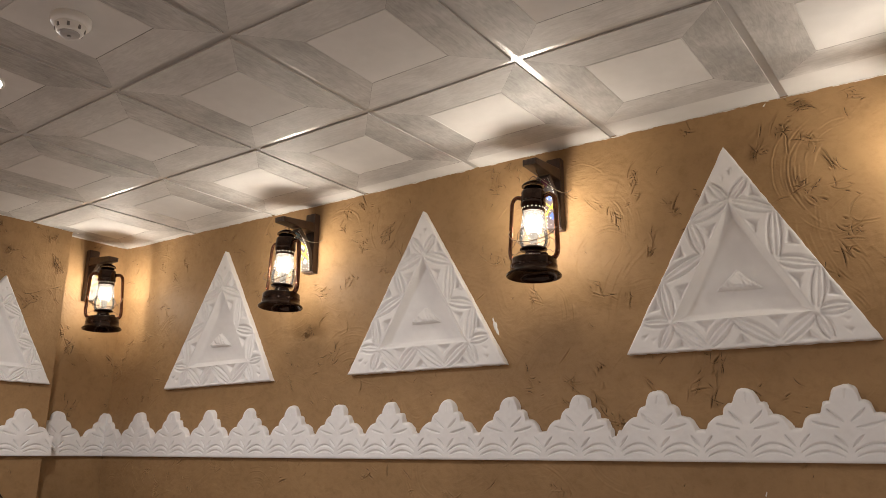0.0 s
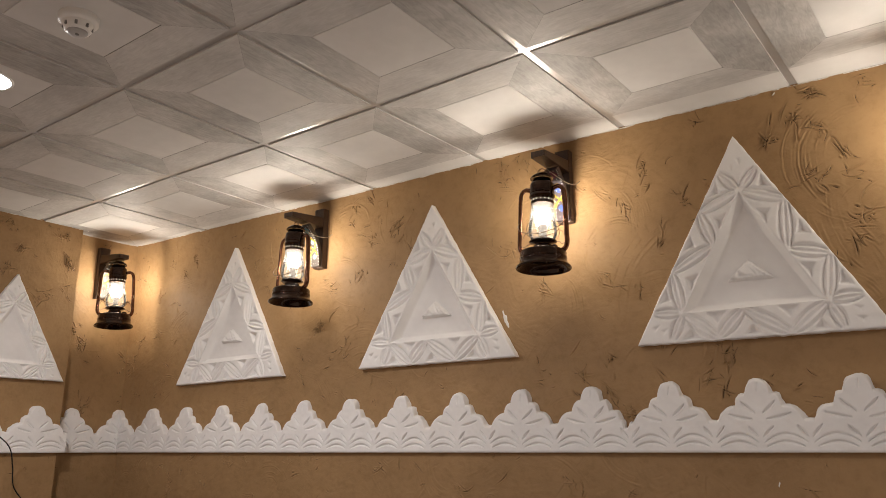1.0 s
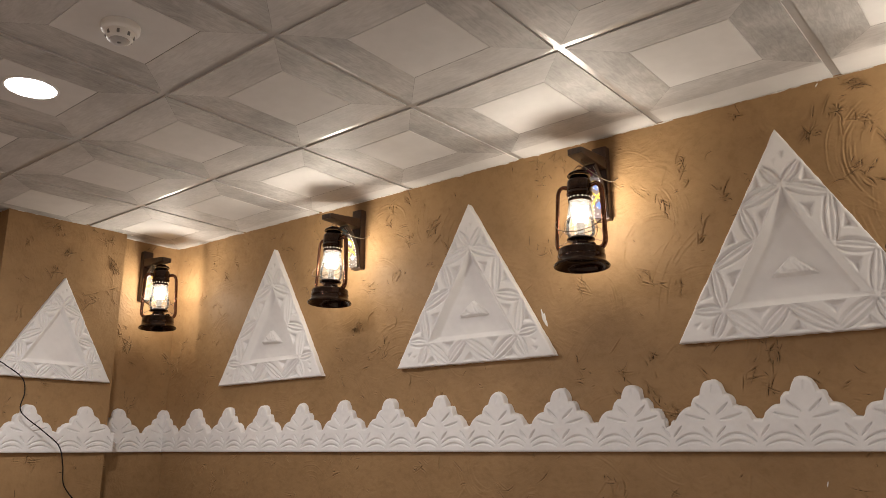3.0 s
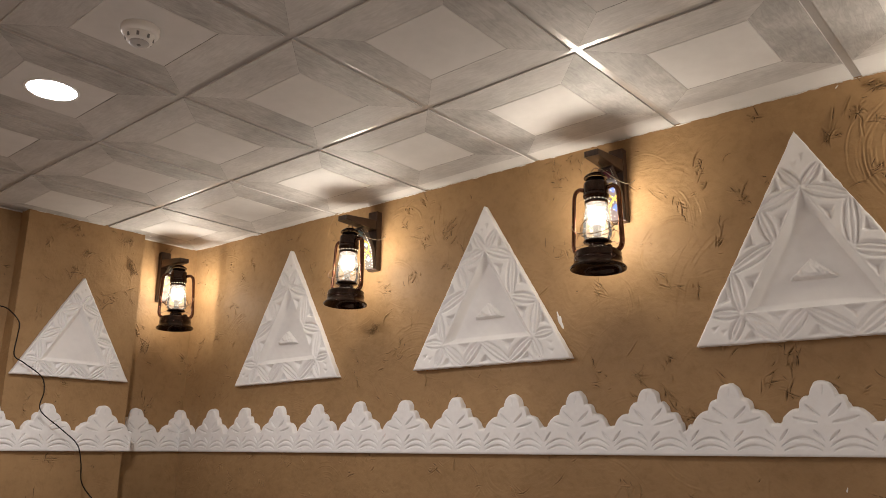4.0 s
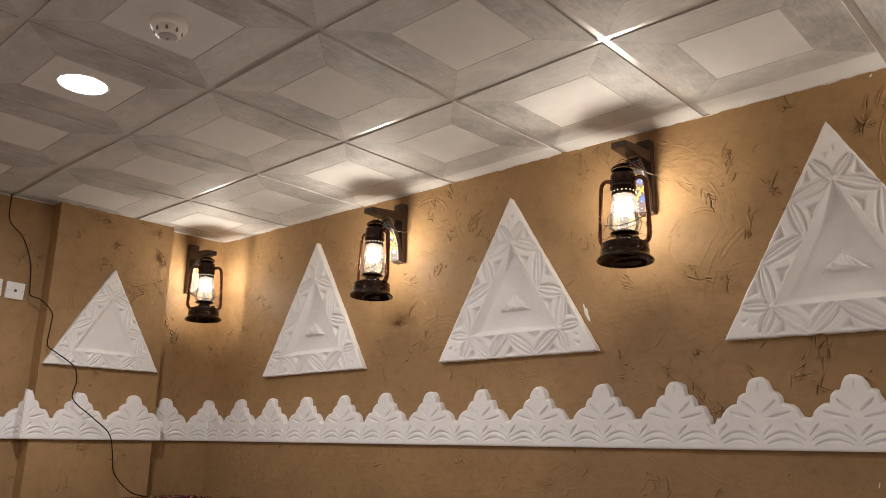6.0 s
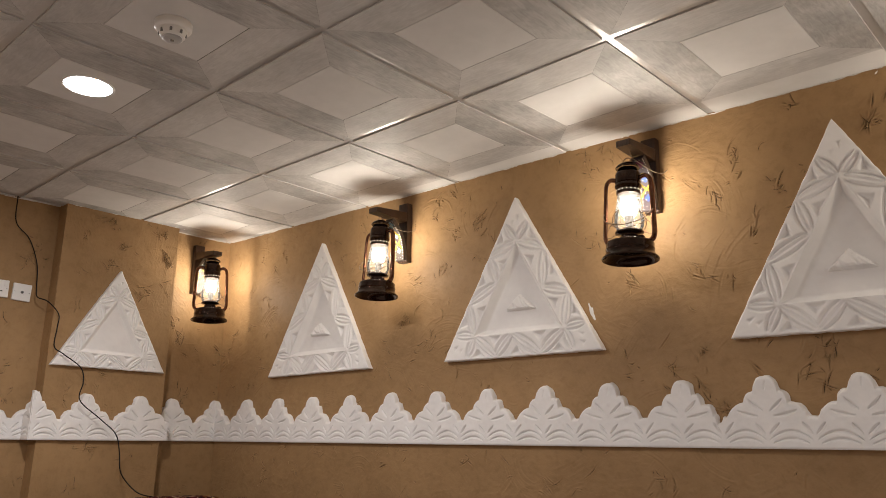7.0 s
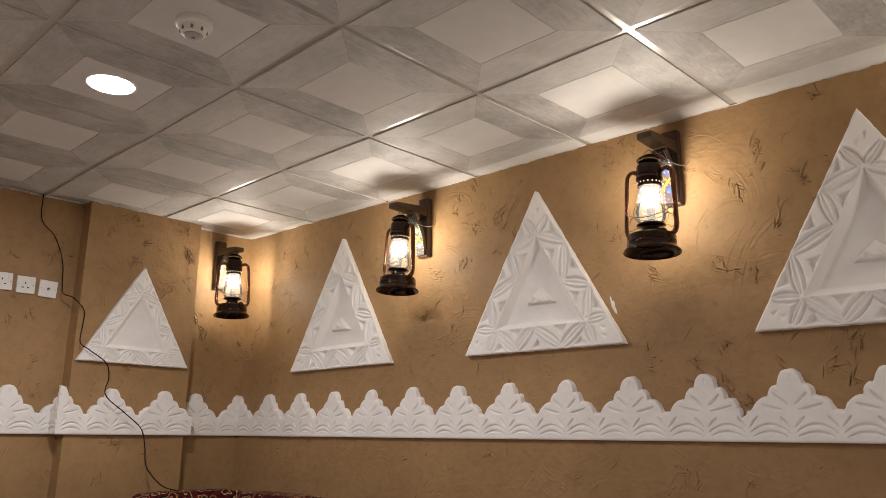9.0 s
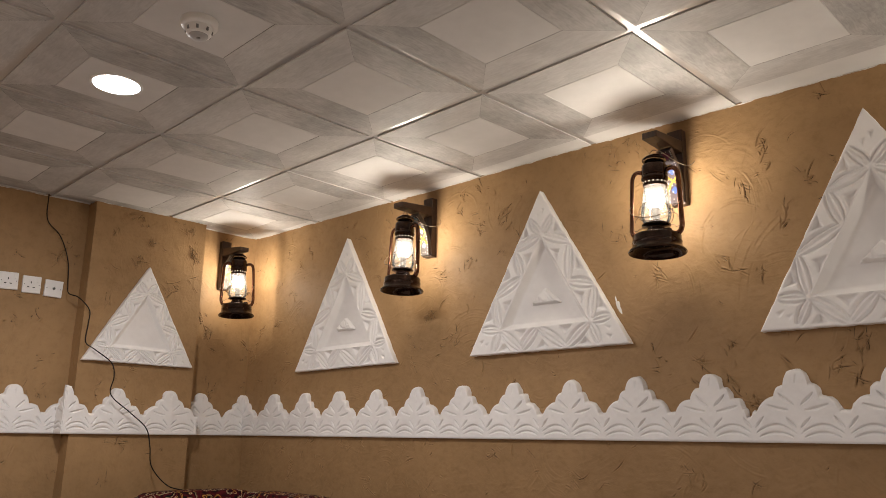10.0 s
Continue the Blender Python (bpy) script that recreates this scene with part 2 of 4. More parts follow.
GAP = plain("ceiling_void_and_groove_shade", (0.05, 0.048, 0.045), 0.8)
BRONZE = bronze("blackened_bronze", ((0.014, 0.010, 0.008), (0.042, 0.023, 0.015), (0.125, 0.060, 0.036)), 0.75, 0.11)
COPPER = bronze("antique_copper", ((0.06, 0.026, 0.017), (0.18, 0.080, 0.047), (0.40, 0.19, 0.115)), 0.95, 0.14)
WOOD = dark_wood()
GLASS = globe_glass()
BULB = emitter("glowing_bulb", (1.0, 0.90, 0.74), 11.0)
PANEL_GLOW = emitter("led_diffuser", (1.0, 0.98, 0.97), 14.0)
PLASTIC = plain("white_plastic", (0.78, 0.77, 0.75), 0.35, grain=30.0, relief=0.03, shade=0.95)
GREY_PLASTIC = plain("grey_plastic", (0.22, 0.22, 0.22), 0.45, grain=30.0)
BLACK = plain("black_cable_sheath", (0.005, 0.0045, 0.0045), 0.55, grain=50.0, specular=0.2)
FABRIC = carpet_fabric()
FLOOR_MAT = plain("pale_floor_tile", (0.60, 0.565, 0.53), 0.5, grain=9.0, relief=0.1, shade=0.85)


# ---- walls ----
SURFACES = {}


GOUGES = {}


def sweep(h, u, v, cu, cv, radius, a0, span, lines, tall, rs):
    """One pass of the trowel: broken ridges and furrows round a centre."""
    us, vs = u[0], v[:, 0]
    step = rs.uniform(0.009, 0.015)
    reach = radius + lines * step + 0.02
    i0, i1 = np.searchsorted(us, [cu - reach, cu + reach])
    j0, j1 = np.searchsorted(vs, [cv - reach, cv + reach])
    if i1 - i0 < 6 or j1 - j0 < 6:
        return
    du, dv = u[j0:j1, i0:i1] - cu, v[j0:j1, i0:i1] - cv
    seed = int(rs.randint(1, 9999))
    wob = 0.007 * soft_noise(du, dv, 0.11, seed) + 0.0018 * soft_noise(du, dv, 0.03, seed + 1)
    squash = rs.uniform(0.75, 1.3)
    r = np.sqrt(du * du + (dv * squash) ** 2) + wob
    ang = (np.arctan2(dv, du) - a0 - span / 2 + math.pi) % (2 * math.pi) - math.pi
    out = np.zeros_like(r)
    for k in range(lines):
        rk = radius + k * step + rs.normal(0, 0.005)
        gaps = np.clip(0.45 + 1.5 * soft_noise(du + 0.3 * k, dv, 0.05, seed + 2), 0, 1)
        w, amp = rs.uniform(0.0016, 0.0030), tall * rs.uniform(0.4, 1.2)
        mid, half = rs.normal(0, span * 0.12), span / 2 * rs.uniform(0.6, 1.1)
        d = r - rk
        ends = np.clip((half - np.abs(ang - mid)) / 0.22, 0, 1)
        out += amp * ends * gaps * (np.exp(-(d / w) ** 2) - 0.55 * np.exp(-((d + 1.9 * w) / (1.2 * w)) ** 2))
    h[j0:j1, i0:i1] += out


def gouge(h, u, v, cu, cv, a, long, wide, bend, deep):
    """A scratch torn by straw: a groove with plaster pushed up beside it."""
    us, vs = u[0], v[:, 0]
    reach = long + 0.02
    i0, i1 = np.searchsorted(us, [cu - reach, cu + reach])
    j0, j1 = np.searchsorted(vs, [cv - reach, cv + reach])
    du, dv = u[j0:j1, i0:i1] - cu, v[j0:j1, i0:i1] - cv
    p, q = du * math.cos(a) + dv * math.sin(a), -du * math.sin(a) + dv * math.cos(a)
    q = q - bend / long * p * p
    fade = np.exp(-(p / long) ** 4)
    h[j0:j1, i0:i1] += fade * deep * (0.8 * np.exp(-((q - 2.0 * wide) / (1.1 * wide)) ** 2) - np.exp(-(q / wide) ** 2) + 0.35 * np.exp(-((q + 2.2 * wide) / (1.3 * wide)) ** 2))


def relief(name, u, v, seed, arcs, width, z0, z1, marks, clumps, sweeps, coarse):
    """Hand-laid plaster: lazy waves, trowel sweeps, and gouges left by straw."""
    h = 0.0042 * soft_noise(u, v, 0.45, seed) + 0.0015 * soft_noise(u, v, 0.13, seed + 1) - 0.002 + 0.0008 * soft_noise(u, v, 0.04, seed + 2) + 0.0003 * soft_noise(u, v, 0.012, seed + 3)
    warp = 0.03 * soft_noise(u, v, 0.09, seed + 4)
    patch = np.clip(0.15 + soft_noise(u, v, 0.22, seed + 5), 0, 1)
    h += 0.0018 * np.clip(patch - 0.2, 0, 1) * (1 - np.abs(soft_noise(u + warp, v * 0.8 - warp, 0.055, seed + 6))) ** 5
    h += 0.0012 * np.clip(0.3 - patch, 0, 1) * (1 - np.abs(soft_noise(u * 0.6 - warp, v + warp, 0.03, seed + 8))) ** 4
    rs = np.random.RandomState(seed + 7)
    for k in range(arcs):
        sweep(h, u, v, rs.uniform(0, width), rs.uniform(z0, z1), rs.uniform(0.04, 0.24), rs.uniform(-math.pi, math.pi), rs.uniform(0.5, 2.0), rs.choice([2, 3, 4, 6, 8]), 0.0005 + 0.0014 * rs.rand() ** 2, rs)
    for s in sweeps:
        sweep(h, u, v, *s, 0.0019, rs)
    made = []

    def clump(cu, cv, n, wide):
        way = rs.choice([1.95, 2.15, 1.3, 0.8, -0.4]) + rs.normal(0, 0.2)
        for k in range(n):
            p, q = rs.normal(0, wide * 1.5), rs.normal(0, wide * 0.7)
            made.append((cu + p * math.cos(way) - q * math.sin(way), cv + p * math.sin(way) + q * math.cos(way), way + rs.normal(0, 0.6), 0.006 + 0.030 * rs.rand() ** 1.8, coarse * rs.uniform(0.0010, 0.0021), rs.normal(0, 0.18), coarse * rs.uniform(0.0018, 0.0042)))
        for k in range(n // 5):
            made.append((cu + rs.normal(0, wide), cv + rs.normal(0, wide), way + rs.normal(0, 0.8), rs.uniform(0.004, 0.011), coarse * rs.uniform(0.0018, 0.0027), rs.normal(0, 0.1), coarse * rs.uniform(0.0028, 0.0050)))
    for cu, cv, n in clumps:
        clump(cu, cv, int(n * 1.4), 0.015)
    while len(made) < marks:
        clump(rs.uniform(0.03, width - 0.03), rs.uniform(z0 + 0.02, z1 - 0.03), rs.choice([1, 1, 1, 2, 3, 5, 8]), 0.016)
    for m in made:
        gouge(h, u, v, *m)
    GOUGES[name] = made
    return h


def plaster_wall(name, label, origin, along, out, width, seed, fine_to=None, arcs=40, fine=0.0033, shape=None, low=0.93, thick=0.12, marks=0, clumps=(), sweeps=(), coarse=1.2):
    """A wall with a relief face, from the floor to just over the ceiling."""
    fine_to = width if fine_to is None else fine_to
    us = np.arange(0, fine_to, fine)
    us = np.concatenate([us, np.linspace(fine_to, width, 2 if fine_to == width else 30)]) if fine_to < width else np.append(us, width)
    vs = np.concatenate([np.linspace(0, low, 12)[:-1], np.append(np.arange(low, CEIL + 0.02 - fine / 2, fine), CEIL + 0.02)])
    u, v = np.meshgrid(us, vs)
    h = relief(name, u, v, seed, arcs, fine_to, low, CEIL, marks, clumps, sweeps, coarse)
    if shape is not None:
        h = h + shape(u, v)
    along, out = np.array(along), np.array(out)
    xy = np.array(origin)[None, None, :] + u[..., None] * along + h[..., None] * out
    verts = np.concatenate([xy, v[..., None]], axis=2).reshape(-1, 3)
    nu, nv = len(us), len(vs)
    grid = np.arange(nu * nv).reshape(nv, nu)
    faces = np.stack([grid[:-1, :-1], grid[:-1, 1:], grid[1:, 1:], grid[1:, :-1]], axis=-1).reshape(-1, 4).tolist()
    back = []
    for a, z in ((0, 0), (width, 0), (width, CEIL + 0.02), (0, CEIL + 0.02)):
        q = np.array(origin) + a * along - thick * out
        back.append((q[0], q[1], z))
    n = nu * nv
    verts = verts.tolist() + back
    faces += [[n + 3, n + 2, n + 1, n], [n, n + 1] + grid[0, ::-1].tolist(), [n + 2, n + 3] + grid[-1, :].tolist(),
              [n + 1, n + 2] + grid[::-1, -1].tolist(), [n + 3, n] + grid[:, 0].tolist()]
    ob = mesh_part(name, verts, faces, PLASTER, smooth=True)
    me = ob.data
    bm = bmesh.new()
    bm.from_mesh(me)
    bmesh.ops.recalc_face_normals(bm, faces=bm.faces)
    bm.to_mesh(me)
    bm.free()
    for poly in list(me.polygons)[-5:]:
        poly.use_smooth = False
    SURFACES[name] = (us, vs, h, np.array(origin), along, out)
    return tagged(ob, label, "wall", kind="structure")


START = END_X - 0.06


def hollow(u, v):
    """Where the plaster was left thin behind the plaques."""
    top = 0.0
    for centre in (0.288, 1.543, 2.80):
        inside = np.minimum(v - 1.70, (2.29 - v) * 0.5 - np.abs(u + START - centre) * 0.86)
        top = top + 0.040 * np.clip(inside / 0.03, 0, 1)
    return -top


# torn clumps (along the wall, height, how many) and strong trowel passes (centre, radius, start, span, ridges)
rough_east = [(3.04, 2.46, 12), (2.99, 2.38, 8), (3.06, 2.32, 9), (3.12, 2.24, 6), (3.03, 2.17, 8), (3.14, 2.15, 4), (3.14, 2.02, 10), (3.13, 1.95, 6), (3.21, 2.45, 5), (2.60, 2.18, 6), (2.39, 2.18, 5), (2.52, 2.06, 6)]
rough_middle = [(1.88, 2.09, 4), (2.05, 1.93, 9), (2.30, 1.94, 4), (2.30, 1.65, 4), (2.71, 1.62, 8), (2.19, 1.59, 5), (2.37, 1.44, 9), (2.38, 1.43, 9), (2.30, 1.51, 6), (1.19, 2.25, 8), (1.06, 2.35, 4), (1.33, 2.29, 5), (1.33, 2.12, 5), (1.18, 2.45, 5), (0.96, 2.07, 6), (0.88, 1.88, 14)]
sweeps_north = [(3.16, 2.22, 0.1, 1.6, 2.6, 7), (3.18, 2.22, 0.17, 2.2, 1.7, 8), (1.68, 2.16, 0.26, 2.3, 0.9, 8), (2.35, 2.01, 0.07, 0.2, 2.6, 6), (2.29, 2.12, 0.12, -0.4, 1.6, 5), (1.05, 2.31, 0.1, 0.6, 2, 4), (2.08, 1.84, 0.1, -0.3, 1.4, 4)]
ALONG, OUT = tuple(NORTH.to_3x3() @ Vector((1, 0, 0)))[:2], tuple(NORTH.to_3x3() @ Vector((0, -1, 0)))[:2]
plaster_wall("wall_north", "ochre mud-plaster wall with trowel swirls and straw flecks", on_north(START), ALONG, OUT, EAST_X - START, 11, fine_to=4.10, arcs=250, fine=0.0024, low=0.99, shape=hollow, thick=0.4,
             marks=1300, clumps=[(x - START, z, n) for x, z, n in rough_east + rough_middle], sweeps=[(q[0] - START, *q[1:]) for q in sweeps_north], coarse=1.05)
plaster_wall("wall_west_niche", "ochre mud-plaster end wall behind a lantern", (END_X, 0.68), (0, -1), (1, 0), 0.6, 21, arcs=16, fine=0.0026, marks=130, clumps=[(0.34, 1.90, 9), (0.40, 1.98, 4)])
plaster_wall("pier", "ochre plastered pier standing proud of the end wall", (PIER_X, -0.393), (0, 1), (1, 0), 0.621, 31, arcs=26, fine=0.0026, thick=0.2, marks=220, clumps=[(0.56, 2.30, 18), (0.08, 2.15, 7), (0.31, 2.33, 8), (0.48, 2.10, 4), (0.54, 2.43, 7)])
plaster_wall("pier_side", "ochre plastered narrow side of the pier", (BACK_X - 0.03, -0.396), (1, 0), (0, -1), 0.128, 41, arcs=3, thick=0.1, marks=6)
plaster_wall("wall_west", "ochre mud-plaster end wall with sockets", (BACK_X, -0.35), (0, -1), (1, 0), 3.55, 51, fine_to=0.9, arcs=26, marks=200, clumps=[(0.34, 1.86, 7), (0.25, 1.87, 4), (0.10, 2.16, 2)])
for name, label, origin, along, out, width, seed in (
        ("wall_south", "ochre plastered wall behind the camera", (BACK_X, SOUTH_Y), (1, 0), (0, 1), EAST_X - BACK_X, 61),
        ("wall_east", "ochre plastered far wall", (EAST_X, SOUTH_Y), (0, 1), (-1, 0), 1.1 - SOUTH_Y, 71)):
    plaster_wall(name, label, origin, along, out, width, seed, arcs=0, fine=0.12)

bm = bmesh.new()
box(bm, END_X - 0.2, EAST_X + 0.2, SOUTH_Y - 0.2, 1.1, -0.1, 0.0)
tagged(part("floor", bm, FLOOR_MAT, None), "pale tiled floor", "floor", kind="structure")

# ---- ceiling: boards in a steel grid ----
FLANGE = 0.0125
X0, Y0 = END_X - 0.1, SOUTH_Y - 0.1


SKEWED = {(4, 0): (2.397, -0.007), (3, 0): (1.788, 0.008), (2, 0): (1.203, 0.009), (1, 0): (0.605, 0.003), (0, 0): (0.011, 0.006),
          (3, 1): (1.801, -0.608), (2, 1): (1.208, -0.600), (1, 1): (0.593, -0.598), (0, 1): (-0.003, -0.605), (2, 2): (1.21, -1.20)}


def grid_node(i, j):
    """Where the grid's bars cross; a few crossings sit off the regular pitch."""
    return SKEWED.get((i, j), (0.6 * i, -0.6 * j))


def ceiling():
    verts, faces, mats = [], [], []

    def quad(a, b, c, d, m):
        n = len(verts)
        verts.extend((a, b, c, d))
        faces.append((n, n + 1, n + 2, n + 3))
        mats.append(m)

    rs = random.Random(4)
    for i in range(-2, 12):
        for j in range(-1, 9):
            nodes = [grid_node(i, j), grid_node(i + 1, j), grid_node(i + 1, j - 1), grid_node(i, j - 1)]
            tip, yaw = rs.uniform(-0.0012, 0.0012), rs.uniform(-0.0012, 0.0012)
            e, c, g = 0.2870, 0.150, 0.0003

            def at(x, y, z):
                f, h = x / 0.6 + 0.5, y / 0.6 + 0.5
                px = (nodes[0][0] * (1 - f) + nodes[1][0] * f) * (1 - h) + (nodes[3][0] * (1 - f) + nodes[2][0] * f) * h
                py = (nodes[0][1] * (1 - f) + nodes[1][1] * f) * (1 - h) + (nodes[3][1] * (1 - f) + nodes[2][1] * f) * h
                return (px, py, CEIL - 0.0045 + z + tip * x / 0.3 + yaw * y / 0.3)
            if j == -1:
                # a plain strip fills the last hand's width before the wall
                a, b, z = nodes[0][0] + 0.013, nodes[1][0] - 0.013, CEIL - 0.0030
                quad((a, 0.588, z), (b, 0.588, z), (b, 1.15, z), (a, 1.15, z), 0)
                for p in (a, b):
                    quad((p, 0.588, z), (p, 1.15, z), (p, 1.15, CEIL + 0.004), (p, 0.588, CEIL + 0.004), 0)
                continue
            # the board hangs a little below its flange, with square edges
            for p, q in (((-e, -e), (e, -e)), ((e, -e), (e, e)), ((e, e), (-e, e)), ((-e, e), (-e, -e))):
                quad(at(*p, 0), at(*p, 0.009), at(*q, 0.009), at(*q, 0), 0)
            if i == -2:
                quad(at(-e, -e, 0), at(e, -e, 0), at(e, e, 0), at(-e, e, 0), 0)
                continue
            # four mitred borders round a raised middle, with a fine groove between
            for k in range(4):
                ca, sa = ((1, 0), (0, 1), (-1, 0), (0, -1))[k]

                def turn(x, y, z):
                    return at(ca * x - sa * y, sa * x + ca * y, z)
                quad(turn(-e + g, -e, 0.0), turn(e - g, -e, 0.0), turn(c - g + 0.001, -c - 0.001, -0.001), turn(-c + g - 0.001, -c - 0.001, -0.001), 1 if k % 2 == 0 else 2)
                # shade painted in: two opposite grooves take the void's dark colour
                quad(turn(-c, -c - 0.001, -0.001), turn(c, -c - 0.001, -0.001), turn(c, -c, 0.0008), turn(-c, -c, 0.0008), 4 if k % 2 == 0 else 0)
                quad(turn(-c, -c, 0.0008), turn(c, -c, 0.0008), turn(c - 0.0014, -c + 0.0014, -0.0015), turn(-c + 0.0014, -c + 0.0014, -0.0015), 0)
            k = c - 0.0014
            quad(at(-k, -k, -0.0015), at(k, -k, -0.0015), at(k, k, -0.0015), at(-k, k, -0.0015), 0)
    # the dark void that shows in the joints, and the slab over it
    quad((X0, Y0, CEIL + 0.0065), (EAST_X + 0.1, Y0, CEIL + 0.0065), (EAST_X + 0.1, 1.1, CEIL + 0.0065), (X0, 1.1, CEIL + 0.0065), 4)
    quad((X0, Y0, CEIL + 0.12), (X0, 1.1, CEIL + 0.12), (EAST_X + 0.1, 1.1, CEIL + 0.12), (EAST_X + 0.1, Y0, CEIL + 0.12), 4)

    def tee(a, b):
        """A flange from node a to node b."""
        z0, z1 = CEIL + 0.0005, CEIL + 0.006
        way = Vector((b[0] - a[0], b[1] - a[1]))
        way.normalize()
        w = Vector((-way.y, way.x)) * FLANGE
        ring = [(a[0] - w.x, a[1] - w.y), (b[0] - w.x, b[1] - w.y), (b[0] + w.x, b[1] + w.y), (a[0] + w.x, a[1] + w.y)]
        quad(*[(*p, z0) for p in ring[::-1]], 3)
        for p, q in zip(ring, ring[1:] + ring[:1]):
            quad((*p, z0), (*q, z0), (*q, z1), (*p, z1), 3)
    for j in range(0, 8):
        for i in range(-2, 12):
            tee(grid_node(i, j), grid_node(i + 1, j))
    for i in range(-1, 12):
        for j in range(-2, 8):
            a, b = grid_node(i, j), grid_node(i, j + 1)
            tee((a[0], a[1] - (FLANGE + 0.0006 if j >= 0 else 0)), (b[0], b[1] + (FLANGE + 0.0006 if j >= -1 else 0)))
    me = bpy.data.meshes.new("ceiling")
    me.from_pydata(verts, [], faces)
    for m in (TILE_CENTRE, TILE_X, TILE_Y, TEE, GAP):
        me.materials.append(m)
    me.polygons.foreach_set("material_index", mats)
    return tagged(new("ceiling", me), "suspended ceiling of square brushed boards with mitred borders", "ceiling", kind="structure")


ceiling()


# ---- carved gypsum triangles ----
def lens(p, a, b, wide):
    """Depth 0..1 of a carved leaf between a and b: curved furrows side by side."""
    d = b - a
    long = math.hypot(*d)
    d = d / long
    s = ((p - a) @ d) / long
    q = (p - a) @ np.array((-d[1], d[0]))
    half = wide * (0.38 + 0.62 * np.clip(1 - (2 * s - 1) ** 2, 0, 1)) + 1e-6
    r = q / half
    cut = np.zeros(len(p))
    for at, deep in ((-0.80, 1.0), (-0.05, 0.5), (0.78, 0.85)):
        cut = np.maximum(cut, deep * np.clip(1 - np.abs(r - at) / 0.36, 0, 1))
    return cut * np.clip(np.minimum(s, 1 - s) / 0.08, 0, 1) * (np.abs(r) < 1.15)


def pit(p, a, b, c):
    """Depth 0..1 of a three-sided chip cut, deepest at its middle."""
    out = np.full(len(p), 1e9)
    for u, v, w in ((a, b, c), (b, c, a), (c, a, b)):
        n = np.array((v[1] - u[1], u[0] - v[0]))
        n = n / math.hypot(*n)
        if (w - u) @ n < 0:
            n = -n
        out = np.minimum(out, (p - u) @ n)
    return np.clip(out / 0.011, 0, 1)


def plaque(name, label, left, right, apex, thick, seed, wedge=True, n=190, sunk=0.034):
    """A triangular plaque in the plane (u, z), face at depth 0, back at -thick; returned at the origin."""
    rs = np.random.RandomState(seed)
    corner = [np.array(c, float) for c in (left, right, apex)]
    mid = sum(corner) / 3
    size = math.hypot(*(corner[1] - corner[0]))
    k = size / 0.8
    pts, index = [], {}
    for i in range(n + 1):
        for j in range(n + 1 - i):
            index[i, j] = len(pts)
            pts.append(corner[0] + (corner[1] - corner[0]) * i / n + (corner[2] - corner[0]) * j / n)
    p = np.array(pts)
    edge, sides = np.full(len(p), 1e9), []
    for m in range(3):
        a, b = corner[m], corner[(m + 1) % 3]
        nrm = np.array((a[1] - b[1], b[0] - a[0]))
        nrm = nrm / math.hypot(*nrm)
        if (mid - a) @ nrm < 0:
            nrm = -nrm
        sides.append((a, b, nrm))
        edge = np.minimum(edge, (p - a) @ nrm)
    band = 0.100 * k
    # inner corners lie where the inset sides cross
    inner = []
    for m in range(3):
        (a, _, n1), (_, _, n2) = sides[m], sides[(m - 1) % 3]
        inner.append(np.linalg.solve(np.array((n1, n2)), np.array((n1 @ corner[m] + band, n2 @ corner[m] + band))))
    h = np.zeros(len(p))
    deep = sunk * k
    h -= deep * np.clip((edge - band) / (0.024 * k), 0, 1)
    cut = np.zeros(len(p))
    leaf = 0.0250 * k
    for m in range(3):
        a, b, nrm = sides[m]
        i0, i1 = inner[m], inner[(m + 1) % 3]
        way = (b - a) / math.hypot(*(b - a))
        tops = [i0 + (i1 - i0) * f for f in (0.0, 0.44, 1.0)]
        foot = lambda q: q - nrm * (nrm @ (q - a)) + nrm * 0.008 * k
        lows = [foot(i0 + (i1 - i0) * f) for f in (0.25, 0.75)]
        zig = [tops[0], lows[0], tops[1], lows[1], tops[2]]
        lift = nrm * 0.003 * k
        for q, r in zip(zig, zig[1:]):
            cut = np.maximum(cut, lens(p, q - lift, r - lift, leaf))
        for f in (0.25, 0.75):
            c = i0 + (i1 - i0) * f - lift * 1.2
            cut = np.maximum(cut, 1.25 * pit(p, c - way * 0.036 * k, c + way * 0.036 * k, c - nrm * 0.042 * k))
        for f in (0.0, 0.5, 1.0):
            c = foot(i0 + (i1 - i0) * f)
            c = c + way * (0.5 - f) * 0.05 * k
            cut = np.maximum(cut, 1.25 * pit(p, c - way * 0.034 * k, c + way * 0.034 * k, c + nrm * 0.040 * k))
        # fan of narrow leaves round each inner corner
        far = math.hypot(*(corner[m] - i0))
        back = sides[(m - 1) % 3]
        wayb = (back[1] - back[0]) / math.hypot(*(back[1] - back[0]))
        footb = i0 - back[2] * (back[2] @ (i0 - back[0])) + back[2] * 0.008 * k
        for target in (foot(i0) - way * rs.uniform(0.035, 0.045) * k, footb + wayb * rs.uniform(0.035, 0.045) * k):
            cut = np.maximum(cut, lens(p, i0 + (target - i0) * 0.05, target, leaf * 0.85))
        # chip cuts in the corner, one of them left shallow
        for w, f, g in ((way, 0.40, 1.0), (-wayb, 0.50, 0.5)):
            c = corner[m] + (i0 - corner[m]) * f
            way_in = (i0 - corner[m]) / far
            across = np.array((-way_in[1], way_in[0]))
            c = c + across * (0.012 if f < 0.45 else -0.014) * k
            cut = np.maximum(cut, g * pit(p, c - across * 0.012 * k, c + across * 0.010 * k, c + way_in * 0.034 * k))
    band_only = np.clip((band - 0.002 - edge) / 0.004, 0, 1) * np.clip(edge / 0.006, 0, 1)
